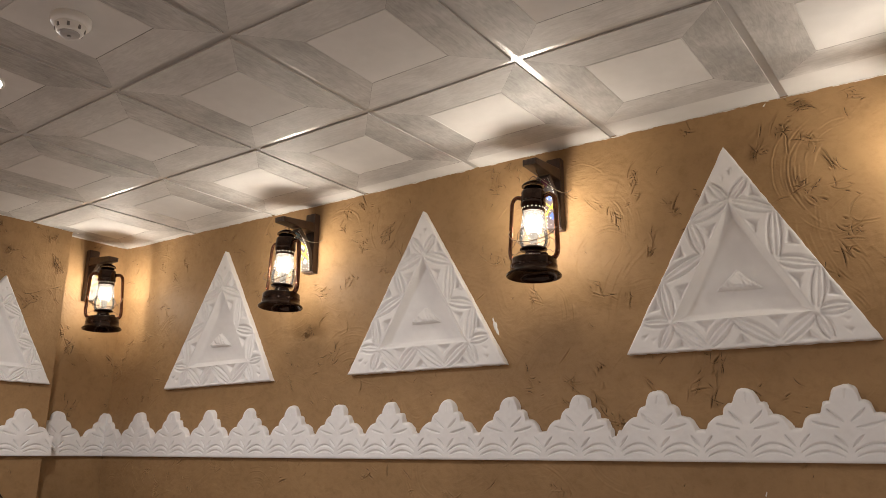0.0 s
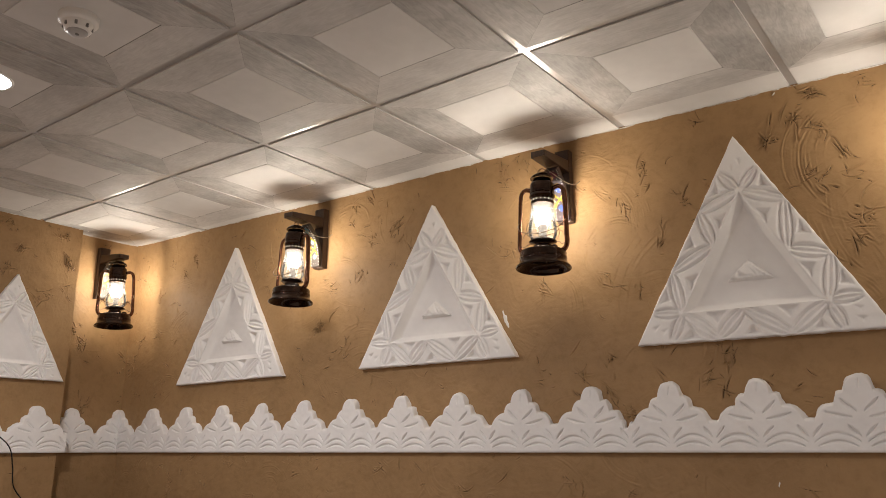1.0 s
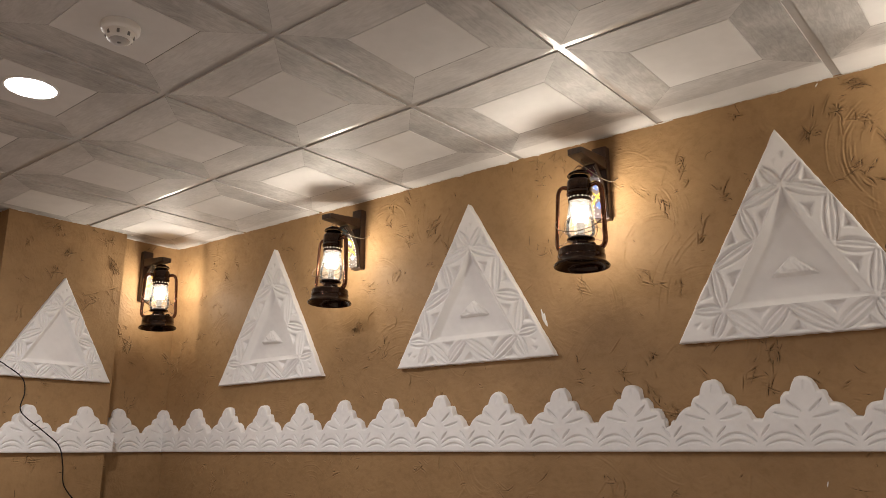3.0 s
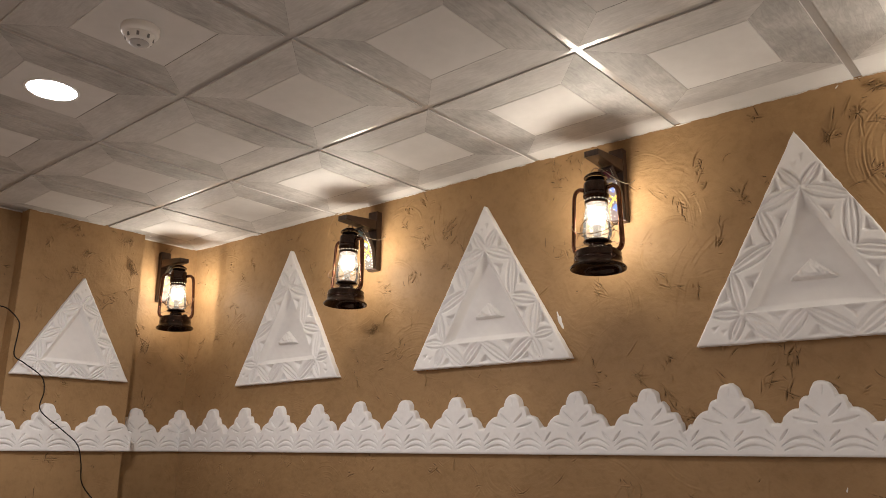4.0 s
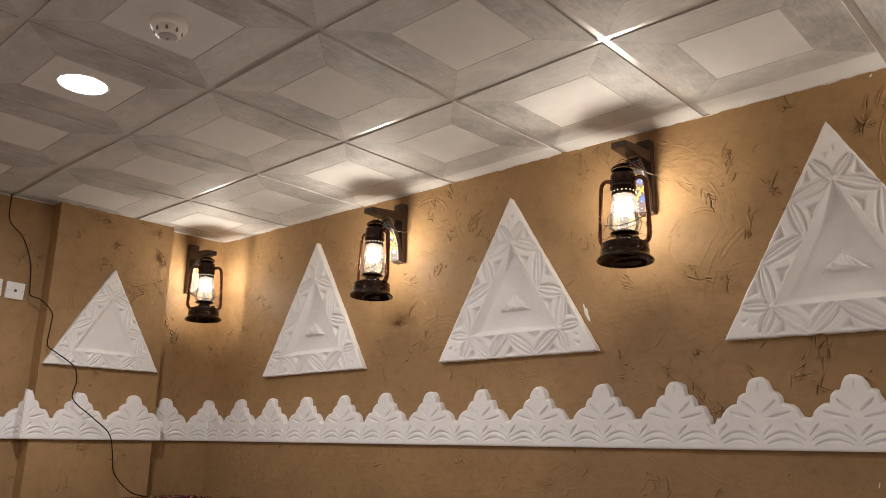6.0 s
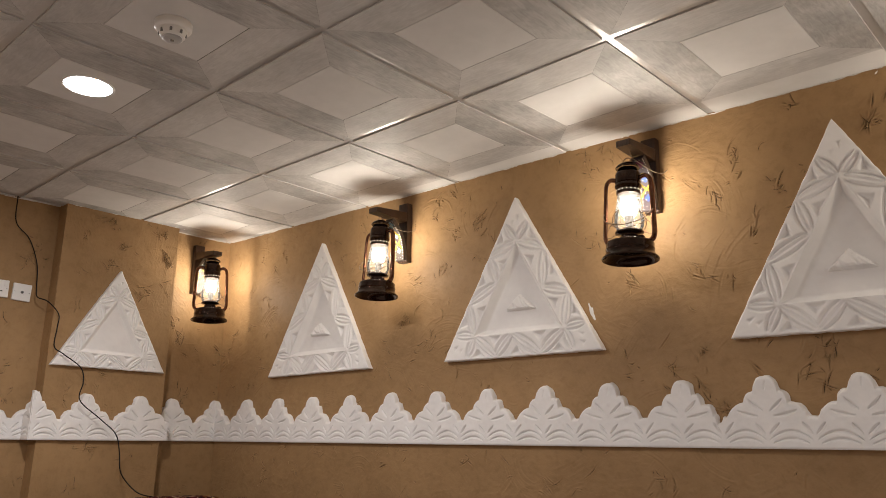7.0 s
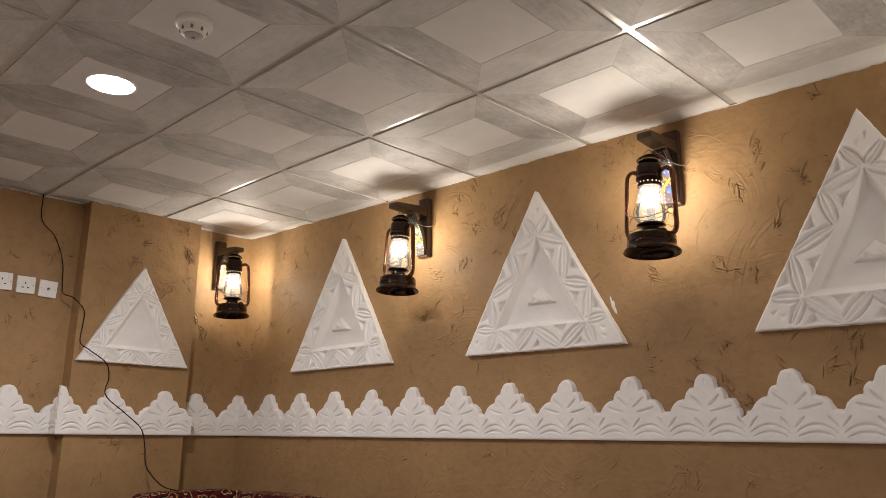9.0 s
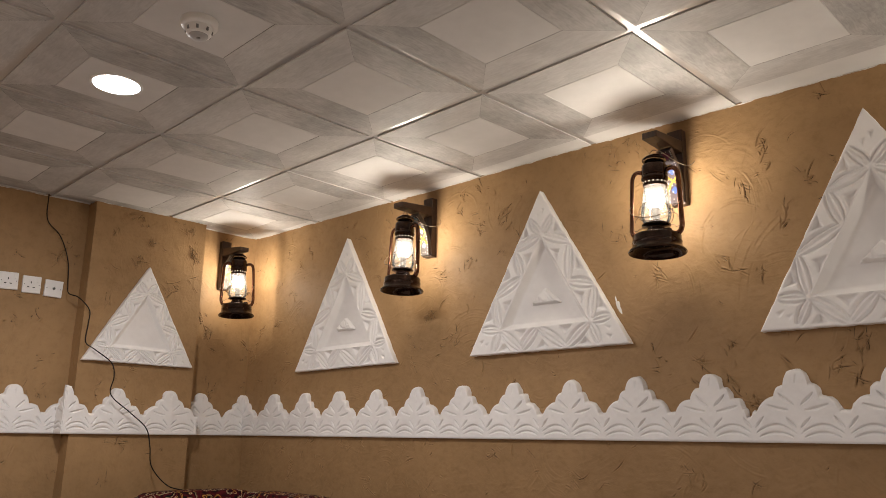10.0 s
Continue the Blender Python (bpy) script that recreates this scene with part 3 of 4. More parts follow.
    h -= 0.0140 * k * cut * band_only
    # small wedge in the middle, thickest along its foot, with cuts of its own
    foot_z = (corner[0][1] + corner[1][1]) / 2
    off = rs.uniform(-0.008, 0.008)
    small = [np.array((mid[0] - 0.076 * k + off, foot_z + 0.198 * k)), np.array((mid[0] + 0.076 * k + off, foot_z + 0.196 * k)), np.array((mid[0] + off - 0.004, foot_z + 0.266 * k))]
    raised = np.full(len(p), 1e9)
    for m in range(3):
        a, b = small[m], small[(m + 1) % 3]
        nrm = np.array((a[1] - b[1], b[0] - a[0])) / math.hypot(*(b - a))
        raised = np.minimum(raised, (p - a) @ nrm)
    lift = np.clip(raised / (0.005 * k), 0, 1) * (1 - 0.45 * np.clip((p[:, 1] - small[0][1]) / (0.07 * k), 0, 1))
    centre = small[0] * 0.5 + small[1] * 0.5 + np.array((0, 0.008 * k))
    nick = np.maximum(lens(p, small[2] * 0.9 + centre * 0.1, small[1] * 0.75 + small[0] * 0.25, 0.009 * k), np.maximum(lens(p, small[0], centre + np.array((0.02 * k, 0)), 0.007 * k), lens(p, small[2], small[1] * 0.9 + small[0] * 0.1, 0.008 * k)))
    nick = np.maximum(nick, 1.1 * pit(p, small[0] * 0.45 + small[2] * 0.55, centre, small[0] * 0.8 + small[1] * 0.2))
    if wedge:
        h += lift * (0.028 * k - 0.011 * k * nick)
    else:
        raised = raised * 0 - 1
    # hand-poured unevenness and soft arrises
    h += 0.0012 * soft_noise(p[:, 0], p[:, 1], 0.09, seed) + 0.0006 * soft_noise(p[:, 0], p[:, 1], 0.02, seed + 1)
    h -= 0.003 * np.clip(1 - edge / 0.004, 0, 1)
    rag = 0.0014 * np.stack([soft_noise(p[:, 0], p[:, 1], 0.018, seed + 2), soft_noise(p[:, 0], p[:, 1], 0.022, seed + 3)], axis=1) * np.clip(1 - edge / 0.01, 0, 1)[:, None]
    p = p + rag
    verts = [(a, -d, b) for (a, b), d in zip(p, h)]
    faces = []
    for i in range(n):
        for j in range(n - i):
            faces.append((index[i, j], index[i + 1, j], index[i, j + 1]))
            if i + j < n - 1:
                faces.append((index[i + 1, j], index[i + 1, j + 1], index[i, j + 1]))
    rim = [index[i, 0] for i in range(n)] + [index[n - j, j] for j in range(n)] + [index[0, n - j] for j in range(n)]
    start = len(verts)
    verts += [(verts[r][0], thick, verts[r][2]) for r in rim]
    m = len(rim)
    for q in range(m):
        r = (q + 1) % m
        faces.append((rim[q], start + q, start + r, rim[r]))
    faces.append(tuple(range(start, start + m)))
    root = tagged(new(name), label, "wall plaque", "carved triangles")
    tri = [f for f in faces if len(f) == 3]
    middle = np.array([[q for q in f] for f in tri])
    far, up = edge[middle].max(axis=1), raised[middle].max(axis=1)
    zone = np.where(up > 0.0, 2, np.where(far > band + 0.002, 1, 0))
    for part_name, number in (("carved_border", 0), ("sunken_panel", 1), ("centre_wedge", 2)):
        mine = [tri[q] for q in np.nonzero(zone == number)[0]] + ([f for f in faces if len(f) != 3] if number == 0 else [])
        used = sorted({q for f in mine for q in f})
        place = {q: r for r, q in enumerate(used)}
        if not mine:
            continue
        ob = mesh_part(part_name, [verts[q] for q in used], [[place[q] for q in f] for f in mine], GYPSUM, root)
        ob.data.polygons.foreach_set("use_smooth", [len(f) == 3 for f in mine])
    return root


for seed, left, right, apex in ((3, (-0.108, 1.660), (0.682, 1.668), (0.289, 2.348)), (5, (1.151, 1.670), (1.936, 1.671), (1.545, 2.346)), (8, (2.415, 1.675), (3.190, 1.670), (2.797, 2.357))):
    ob = plaque("triangle_plaque", "white carved gypsum triangle with leaf border on ochre wall", left, right, apex, 0.05, seed)
    ob.matrix_world = NORTH @ pose(0, -0.028, 0)
pier_plaque = plaque("triangle_plaque", "smaller white carved gypsum triangle on the plastered pier", (-0.294, 1.677), (0.294, 1.674), (0.003, 2.190), 0.045, 9, wedge=False, sunk=0.0245)
pier_plaque.matrix_world = pose(-0.493, -0.09, 0, 0, 0, 90)


# ---- crenellated frieze ----
def crown(x, half):
    """Height of a merlon over its foot, by the distance from its axis: a knob and two falling steps."""
    a = np.abs(x) / half
    steps = (0, 0.06, 0.12, 0.17, 0.21, 0.24, 0.262, 0.275, 0.285, 0.34, 0.40, 0.45, 0.485, 0.498, 0.52, 0.60, 0.70, 0.79, 0.855, 0.885, 0.91, 1.0)
    rise = (0.227, 0.2264, 0.223, 0.218, 0.211, 0.203, 0.193, 0.184, 0.1805, 0.180, 0.176, 0.168, 0.156, 0.145, 0.1425, 0.1415, 0.137, 0.127, 0.114, 0.104, 0.099, 0.099)
    return np.interp(a, steps, rise)


def groove(x, z, a, b, bend, wide):
    """Depth 0..1 of a curved knife cut that thins to its ends."""
    a, b = np.array(a, float), np.array(b, float)
    d = b - a
    long = math.hypot(*d)
    d = d / long
    s = ((x - a[0]) * d[0] + (z - a[1]) * d[1]) / long
    q = -(x - a[0]) * d[1] + (z - a[1]) * d[0] - bend * 4 * s * (1 - s)
    w = wide * np.clip(1 - (2 * s - 1) ** 2, 0, 1) ** 0.8 + 1e-6
    f = np.clip(1 - np.abs(q) / w, 0, 1)
    return f * f * (3 - 2 * f) * (s > 0) * (s < 1)


def merlon(left, right, axis, seed, run, thick=0.023, chip=0.0, cols=170, rows=84):
    """One merlon, from left to right along the wall with its tip over axis; x along, z up, face at -y."""
    rs = np.random.RandomState(seed)
    xs = np.linspace(left, right, cols)
    half = np.where(xs < axis, axis - left if left < axis - 0.05 else 0.14, right - axis if right > axis + 0.05 else 0.14)
    if left > axis - 0.05:
        half = np.full_like(xs, right - axis)
    if right < axis + 0.05:
        half = np.full_like(xs, axis - left)
    tall = crown(xs - axis + 0.003 * soft_noise(xs, xs * 0 + seed, 0.03, seed), half) + rs.uniform(-0.004, 0.003) * np.clip(1 - np.abs(xs - axis) / 0.1, 0, 1) + 0.0016 * soft_noise(xs, xs * 0, 0.020, run + 1)
    if chip:
        tall = tall - 0.35 * chip * np.exp(-((xs - right + 0.018) / 0.016) ** 4) * (0.6 + 0.4 * soft_noise(xs, xs * 0, 0.006, seed + 4))
        tall = tall - 0.25 * chip * np.exp(-((xs - axis - 0.055) / 0.02) ** 2) * np.clip(soft_noise(xs, xs * 0, 0.008, seed + 5), 0, 1)
    v = np.concatenate([[0, 0.012], np.linspace(0.03, 0.97, rows - 4), [0.99, 1.0]])
    x = np.repeat(xs[None, :], len(v), 0)
    z = np.minimum(v[:, None] * float(tall.max()), tall[None, :])
    g = np.zeros_like(x)
    for s in (-1, 1):
        w = (axis - left) if s < 0 else (right - axis)
        if w < 0.05:
            continue
        r = lambda a: axis + s * a * w
        # two nested arches, leaf veins and short ticks
        for a0, a1, b, rise in ((0.05, 0.95, 0.028, 0.027), (0.10, 0.89, 0.016, 0.016)):
            g = np.maximum(g, groove(x, z, (r(a0), b), (r(a1), b), s * rise, 0.0066))
        wob = rs.uniform(-0.02, 0.02, 4)
        g = np.maximum(g, groove(x, z, (r(0.15 + wob[0]), 0.100), (r(0.68 + wob[1]), 0.119), s * -0.003, 0.0070))
        g = np.maximum(g, groove(x, z, (r(0.07 + wob[2]), 0.117), (r(0.37 + wob[3]), 0.155), s * -0.002, 0.0068))
        g = np.maximum(g, 0.9 * groove(x, z, (r(0.05), 0.046), (r(0.27 + wob[1]), 0.079), 0.0, 0.0060))
        g = np.maximum(g, 0.9 * groove(x, z, (r(0.75 + wob[2]), 0.082), (r(0.96), 0.046), 0.0, 0.0060))
    g = np.maximum(g, 0.35 * groove(x, z, (axis, 0.182), (axis + 0.004, 0.212), 0.0, 0.004))
    round_off = np.clip(1 - (tall[None, :] - z) / 0.010, 0, 1) ** 2
    depth = thick - 0.0088 * g - 0.007 * round_off - 0.004 * np.clip(1 - z / 0.004, 0, 1)
    depth = depth + 0.0010 * soft_noise(x, z, 0.05, run + 2) + 0.0005 * soft_noise(x, z, 0.014, run + 3)
    cols_n, rows_n = len(xs), len(v)
    grid = np.arange(cols_n * rows_n).reshape(rows_n, cols_n)
    front = np.stack([x, -depth, z], axis=-1).reshape(-1, 3).tolist()
    faces = np.stack([grid[:-1, :-1], grid[:-1, 1:], grid[1:, 1:], grid[1:, :-1]], axis=-1).reshape(-1, 4).tolist()
    n = len(front)
    ring = grid[0, :].tolist() + grid[1:, -1].tolist() + grid[-1, -2::-1].tolist() + grid[-2:0:-1, 0].tolist()
    back = []
    for k in ring:
        px, py, pz = front[k]
        out = 1.0 if pz > 0.06 else 0.0
        rag = float(0.75 + 0.5 * soft_noise(np.array([px * 1.0]), np.array([pz]), 0.016, run + 5)[0]) + rs.uniform(-0.06, 0.06) + (0.25 if rs.rand() < 0.02 else 0.0)
        side = np.sign(px - axis) * min(1.0, abs(px - axis) / 0.02) * (0 if px < left + 0.004 or px > right - 0.004 else 1)
        back.append((px + out * side * 0.006 * rag, 0.006, pz + out * 0.0045 * rag))
    m = len(ring)
    rim = [front[k] for k in ring]
    faces += [[n + m + q, n + q, n + (q + 1) % m, n + m + (q + 1) % m] for q in range(m)]
    me = bpy.data.meshes.new("merlon")
    me.from_pydata(front + back + rim, [], faces)
    me.polygons.foreach_set("use_smooth", [True] * ((rows_n - 1) * (cols_n - 1)) + [False] * m)
    me.materials.append(GYPSUM)
    return me


def frieze(name, label, tips, m, start, end, seed, chips=()):
    """A run of merlons; tips are the places of their axes along the wall."""
    root = tagged(new(name), label, "frieze", kind="structure")
    root.matrix_world = m
    for k, tip in enumerate(tips):
        left = start if k == 0 else (tips[k - 1] + tip) / 2
        right = end if k == len(tips) - 1 else (tip + tips[k + 1]) / 2
        left, right = max(left, start), min(right, end)
        ob = new("merlon", merlon(left, right, tip, seed + 11 * k, seed, chip=0.08 if k in chips else 0.0))
        ob.parent = root
    return root


FOOT, STEP = 1.320, 0.2812
main_tips = [-0.610] + [-0.3057 + STEP * k for k in range(18)]
frieze("trim_main_frieze", "white gypsum stepped-merlon frieze with carved arches on ochre wall", main_tips, NORTH @ pose(0, 0, FOOT), -0.610, 4.62, 100, chips=(10,))
frieze("trim_niche_frieze", "white gypsum merlon frieze turning into the corner", [0.330, 0.605], pose(END_X, 0, FOOT, 0, 0, 90), 0.20, 0.597, 400)
frieze("trim_pier_frieze", "white gypsum merlon frieze across the pier", [-0.432, -0.181, 0.098], pose(PIER_X, 0, FOOT, 0, 0, 90), -0.437, 0.256, 500)
frieze("trim_pier_return", "white gypsum frieze on the side of the pier", [0.128], pose(BACK_X, -0.418, FOOT), 0.0, 0.1165, 700)
frieze("trim_back_frieze", "white gypsum merlon frieze on the end wall", [-0.634 + STEP * k for k in range(-4, 2)], pose(BACK_X, 0, FOOT, 0, 0, 90), -1.9, -0.40, 600)


# ---- hurricane lanterns on painted wooden brackets ----
def lantern_thing():
    root = new("hurricane_lantern")
    bm = bmesh.new()
    lathe(bm, [(0, 0.026), (0.030, 0.026), (0.034, 0.030), (0.072, 0.030), (0.084, 0.012), (0.0935, 0.001), (0.0955, 0.0), (0.097, 0.003), (0.094, 0.008), (0.086, 0.014), (0.0825, 0.022), (0.0815, 0.030), (0.0825, 0.033), (0.0825, 0.036), (0.081, 0.039),
               (0.081, 0.052), (0.0775, 0.058), (0.062, 0.063), (0.045, 0.066), (0, 0.068)], 56)
    base = part("fuel_tank", bm, BRONZE, root)
    bm = bmesh.new()
    lathe(bm, [(0, 0.0), (0.012, 0.0), (0.013, 0.006), (0.010, 0.010), (0, 0.011)], 20, pose(0.045, -0.02, 0.062, 0, 0, 0))
    part("filler_cap", bm, BRONZE, base)
    bm = bmesh.new()
    lathe(bm, [(0.020, 0.066), (0.031, 0.068), (0.032, 0.078), (0.026, 0.083), (0.046, 0.088), (0.049, 0.091), (0.048, 0.094), (0.036, 0.096), (0.036, 0.100), (0.0, 0.100)], 40)
    burner = part("burner", bm, BRONZE, root)
    bm = bmesh.new()
    lathe(bm, [(0, 0.100), (0.013, 0.100), (0.014, 0.103), (0.014, 0.110), (0.0125, 0.113), (0, 0.113)], 24)
    part("bulb_socket", bm, BLACK, burner)
    bm = bmesh.new()
    lathe(bm, [(0, 0.112), (0.011, 0.112), (0.0125, 0.116), (0.014, 0.134), (0.0175, 0.149), (0.0185, 0.152), (0, 0.152)], 28)
    part("bulb_cup", bm, CUP, burner, "white plastic bulb base").visible_shadow = False
    bm = bmesh.new()
    lathe(bm, [(0.0185, 0.149), (0.0245, 0.155), (0.0280, 0.165), (0.0280, 0.174), (0.0240, 0.185), (0.015, 0.193), (0, 0.196)], 28)
    bulb = part("bulb", bm, BULB, root, "glowing frosted bulb")
    bulb.visible_shadow = False
    bm = bmesh.new()
    lathe(bm, [(0.036, 0.094), (0.041, 0.099), (0.0475, 0.110), (0.0505, 0.124), (0.0500, 0.140), (0.0470, 0.162), (0.0435, 0.184), (0.0400, 0.206), (0.0375, 0.226), (0.0360, 0.226), (0.0385, 0.206), (0.0420, 0.184), (0.0455, 0.162), (0.0485, 0.140), (0.0490, 0.124), (0.0460, 0.110), (0.0395, 0.099), (0.0345, 0.094)], 48)
    globe = part("globe", bm, GLASS, root, "clear glass globe, hazed to carry the bulb's glow")
    globe.visible_shadow = False
    bm = bmesh.new()
    lathe(bm, [(0.033, 0.222), (0.041, 0.222), (0.0415, 0.238), (0.043, 0.243), (0.046, 0.248), (0.046, 0.251), (0.044, 0.255), (0.044, 0.258), (0.033, 0.258)], 44)
    collar = part("collar", bm, BRONZE, root)
    bm = bmesh.new()
    # glowing discs stand in for bulb light that shines through the holes
    for k in range(18):
        a = 2 * math.pi * k / 18
        lathe_m = pose(0.0415 * math.cos(a), 0.0415 * math.sin(a), 0.2335) @ Matrix.Rotation(a, 4, "Z") @ pose(0, 0, 0, 0, 90, 0)
        bmesh.ops.create_circle(bm, cap_ends=True, radius=0.0024, segments=8, matrix=lathe_m @ pose(0, 0, 0.0004))
    part("vent_holes", bm, VENT, collar)
    bm = bmesh.new()
    lathe(bm, [(0, 0.256), (0.0435, 0.256), (0.0445, 0.262), (0.0435, 0.290), (0.041, 0.297), (0.036, 0.301), (0.033, 0.304), (0.032, 0.312), (0, 0.312)], 44)
    part("chimney", bm, BRONZE, root)
    bm = bmesh.new()
    lathe(bm, [(0, 0.324), (0.018, 0.323), (0.035, 0.318), (0.0410, 0.313), (0.0420, 0.315), (0.037, 0.322), (0.025, 0.330), (0.012, 0.334), (0, 0.335)], 44)
    part("cap", bm, BRONZE, root)
    for s in (-1, 1):
        bm = bmesh.new()
        line = spline([(s * 0.040, 0, 0.276), (s * 0.060, 0, 0.281), (s * 0.074, 0, 0.272), (s * 0.080, 0, 0.250), (s * 0.0825, 0, 0.190), (s * 0.085, 0, 0.120), (s * 0.086, 0, 0.085), (s * 0.080, 0, 0.066), (s * 0.066, 0, 0.056)], 7)
        tube(bm, line, 0.0095, 10, 0.72)
        part("side_tube", bm, COPPER, root)
    bm = bmesh.new()
    for turn in (35, -35):
        r = 0.0575
        ring = [Matrix.Rotation(radians(turn), 4, "X") @ Vector((r * math.cos(a), r * 0.98 * math.sin(a), 0)) + Vector((0, 0, 0.130)) for a in [2 * math.pi * k / 40 for k in range(40)]]
        tube(bm, ring, 0.0013, 6, closed=True)
    for s in (-1, 1):
        tube(bm, spline([(s * 0.057, 0, 0.130), (s * 0.070, 0.004, 0.122), (s * 0.076, 0.004, 0.110), (s * 0.083, 0, 0.104)], 5), 0.0014, 6)
        tube(bm, spline([(s * 0.046, 0.01, 0.092), (s * 0.060, 0.006, 0.088), (s * 0.068, 0, 0.080), (s * 0.082, 0, 0.086)], 5), 0.0014, 6)
    part("globe_guard", bm, WIRE, root, "thin bent wire guard")
    bm = bmesh.new()
    tube(bm, spline([(-0.084, 0, 0.168), (-0.083, -0.026, 0.146), (-0.058, -0.058, 0.116), (0, -0.074, 0.101), (0.058, -0.058, 0.116), (0.083, -0.026, 0.146), (0.084, 0, 0.168)], 6), 0.0017, 6)
    part("bail_handle", bm, WIRE, root)
    bm = bmesh.new()
    tube(bm, spline([(-0.012, 0, 0.328), (-0.014, 0, 0.342), (0, 0, 0.352), (0.014, 0, 0.342), (0.012, 0, 0.328)], 6), 0.0018, 6)
    part("hanging_loop", bm, WIRE, root)
    for ob in root.children_recursive:
        ob.data.transform(Matrix.Diagonal((1.03, 1.03, 1.09, 1)))
    return root


def bracket_thing(style, reach):
    """Backplate against the wall at y = 0, arm and curved painted brace towards -y; the top is at z = 0."""
    root = new("lantern_bracket")
    bm = bmesh.new()
    box(bm, -0.029, 0.029, -0.030, 0.03, -0.304, -0.014, 0.003)
    part("backplate", bm, WOOD, root)
    bm = bmesh.new()
    for v in box(bm, -0.028, 0.028, -reach - 0.045, -0.031, -0.108, -0.060, 0.003):
        v.co.z = v.co.z if v.co.y > -0.09 else (-0.102 if v.co.z < -0.084 else -0.080)
    part("arm", bm, WOOD, root)
    # brace: an S of board whose front carries the painting
    line = spline([(0, -0.036, -0.298), (0, -0.040, -0.250), (0, -0.050, -0.205), (0, -0.072, -0.165), (0, -0.100, -0.135), (0, -0.122, -0.116)], 6)
    bm = bmesh.new()
    rows = []
    for k, p in enumerate(line):
        a, b = line[max(k - 1, 0)], line[min(k + 1, len(line) - 1)]
        way = (b - a).normalized()
        nrm = Vector((0, way.z, -way.y))
        nrm = -nrm if nrm.y > 0 else nrm
        rows.append((p, nrm))
    w, th = 0.026, 0.010
    rings = [[bm.verts.new(p + Vector((sx * w, 0, 0)) + nrm * sy * th) for sx, sy in ((-1, 1), (1, 1), (1, -1), (-1, -1))] for p, nrm in rows]
    for a, b in zip(rings, rings[1:]):
        for q in range(4):
            bm.faces.new((a[q], a[(q + 1) % 4], b[(q + 1) % 4], b[q]))
    bm.faces.new(rings[0][::-1])
    bm.faces.new(rings[-1])
    bmesh.ops.recalc_face_normals(bm, faces=bm.faces)
    brace = part("brace", bm, style["ground"], root, style["words"])

    def on(s, x):
        f = s * (len(rows) - 1)
        k = min(int(f), len(rows) - 2)
        p = rows[k][0].lerp(rows[k + 1][0], f - k)
        nrm = rows[k][1].lerp(rows[k + 1][1], f - k).normalized()
        return p + Vector((x * w, 0, 0)) + nrm * (th + 0.0006), nrm
    for phase in (0.0, math.pi):
        bm = bmesh.new()
        line2 = [on(0.22 + 0.42 * k / 40, 0.78 * math.cos(math.pi * 1.6 * k / 40 + phase))[0] for k in range(41)]
        tube(bm, line2, 0.0052, 6, 0.2)
        part("painted_band", bm, style["band"], brace)
    for k in range(3):
        bm = bmesh.new()
        p, nrm = on((0.2, 0.52, 0.84)[k], 0)
        q = nrm.to_track_quat("Z", "X").to_matrix().to_4x4()
        bmesh.ops.create_circle(bm, cap_ends=True, radius=0.0145 if k < 2 else 0.019, segments=4, matrix=Matrix.Translation(p) @ q)
        part("painted_diamond", bm, style["tip"] if k == 2 else style["diamond"], brace)
    bm = bmesh.new()
    for k in range(17):
        for x in (-0.86, 0.86):
            p, nrm = on(0.03 + 0.94 * k / 16, x)
            q = nrm.to_track_quat("Z", "X").to_matrix().to_4x4()
            bmesh.ops.create_circle(bm, cap_ends=True, radius=0.0026, segments=8, matrix=Matrix.Translation(p + nrm * 0.0006) @ q)
    for k in range(9):
        for x in (-0.3, 0.3):
            p, nrm = on(0.06 + 0.9 * k / 8, x)
            q = nrm.to_track_quat("Z", "X").to_matrix().to_4x4()
            bmesh.ops.create_circle(bm, cap_ends=True, radius=0.002, segments=8, matrix=Matrix.Translation(p + nrm * 0.0010) @ q)
    part("painted_dots", bm, DOT, brace, "rows of tiny white paint dots")
    bm = bmesh.new()
    tube(bm, spline([(0, -reach + 0.012, -0.106), (0, -reach + 0.012, -0.116), (0.007, -reach + 0.012, -0.128), (0.004, -reach + 0.012, -0.141), (-0.006, -reach + 0.012, -0.139)], 6), 0.0016, 6)
    part("hook", bm, WIRE, root)
    bm = bmesh.new()
    tube(bm, spline([(0.006, -reach + 0.015, -0.135), (0.026, -0.105, -0.156), (0.037, -0.07, -0.164), (0.046, -0.025, -0.160), (0.056, -0.004, -0.146), (0.058, 0.004, -0.138)], 6), 0.0012, 6)
    part("cord", bm, CORD, root, "thin cream electric cord")
    return root


CUP = plain("white_bulb_base", (0.22, 0.21, 0.195), 0.5, grain=30.0, relief=0.0)
VENT = emitter("vent_hole_glow", (1.0, 0.85, 0.6), 1.2)
WIRE = plain("dark_bronze_wire", (0.16, 0.10, 0.06), 0.35, metal=0.8, grain=40.0)
CORD = plain("cream_cord", (0.36, 0.30, 0.21), 0.5)
DOT = plain("white_paint_dot", (0.60, 0.58, 0.52), 0.4)
YELLOW = plain("yellow_paint", (0.42, 0.26, 0.015), 0.45)
BLUE = plain("blue_paint", (0.02, 0.06, 0.30), 0.45)
TEAL = plain("pale_blue_paint", (0.12, 0.24, 0.30), 0.45)
DARK_PAINT = plain("charcoal_paint", (0.055, 0.045, 0.04), 0.45)
GREY_PAINT = plain("silver_grey_paint", (0.10, 0.097, 0.085), 0.4)
PLUM_GREY = plain("plum_grey_paint", (0.045, 0.030, 0.034), 0.45)
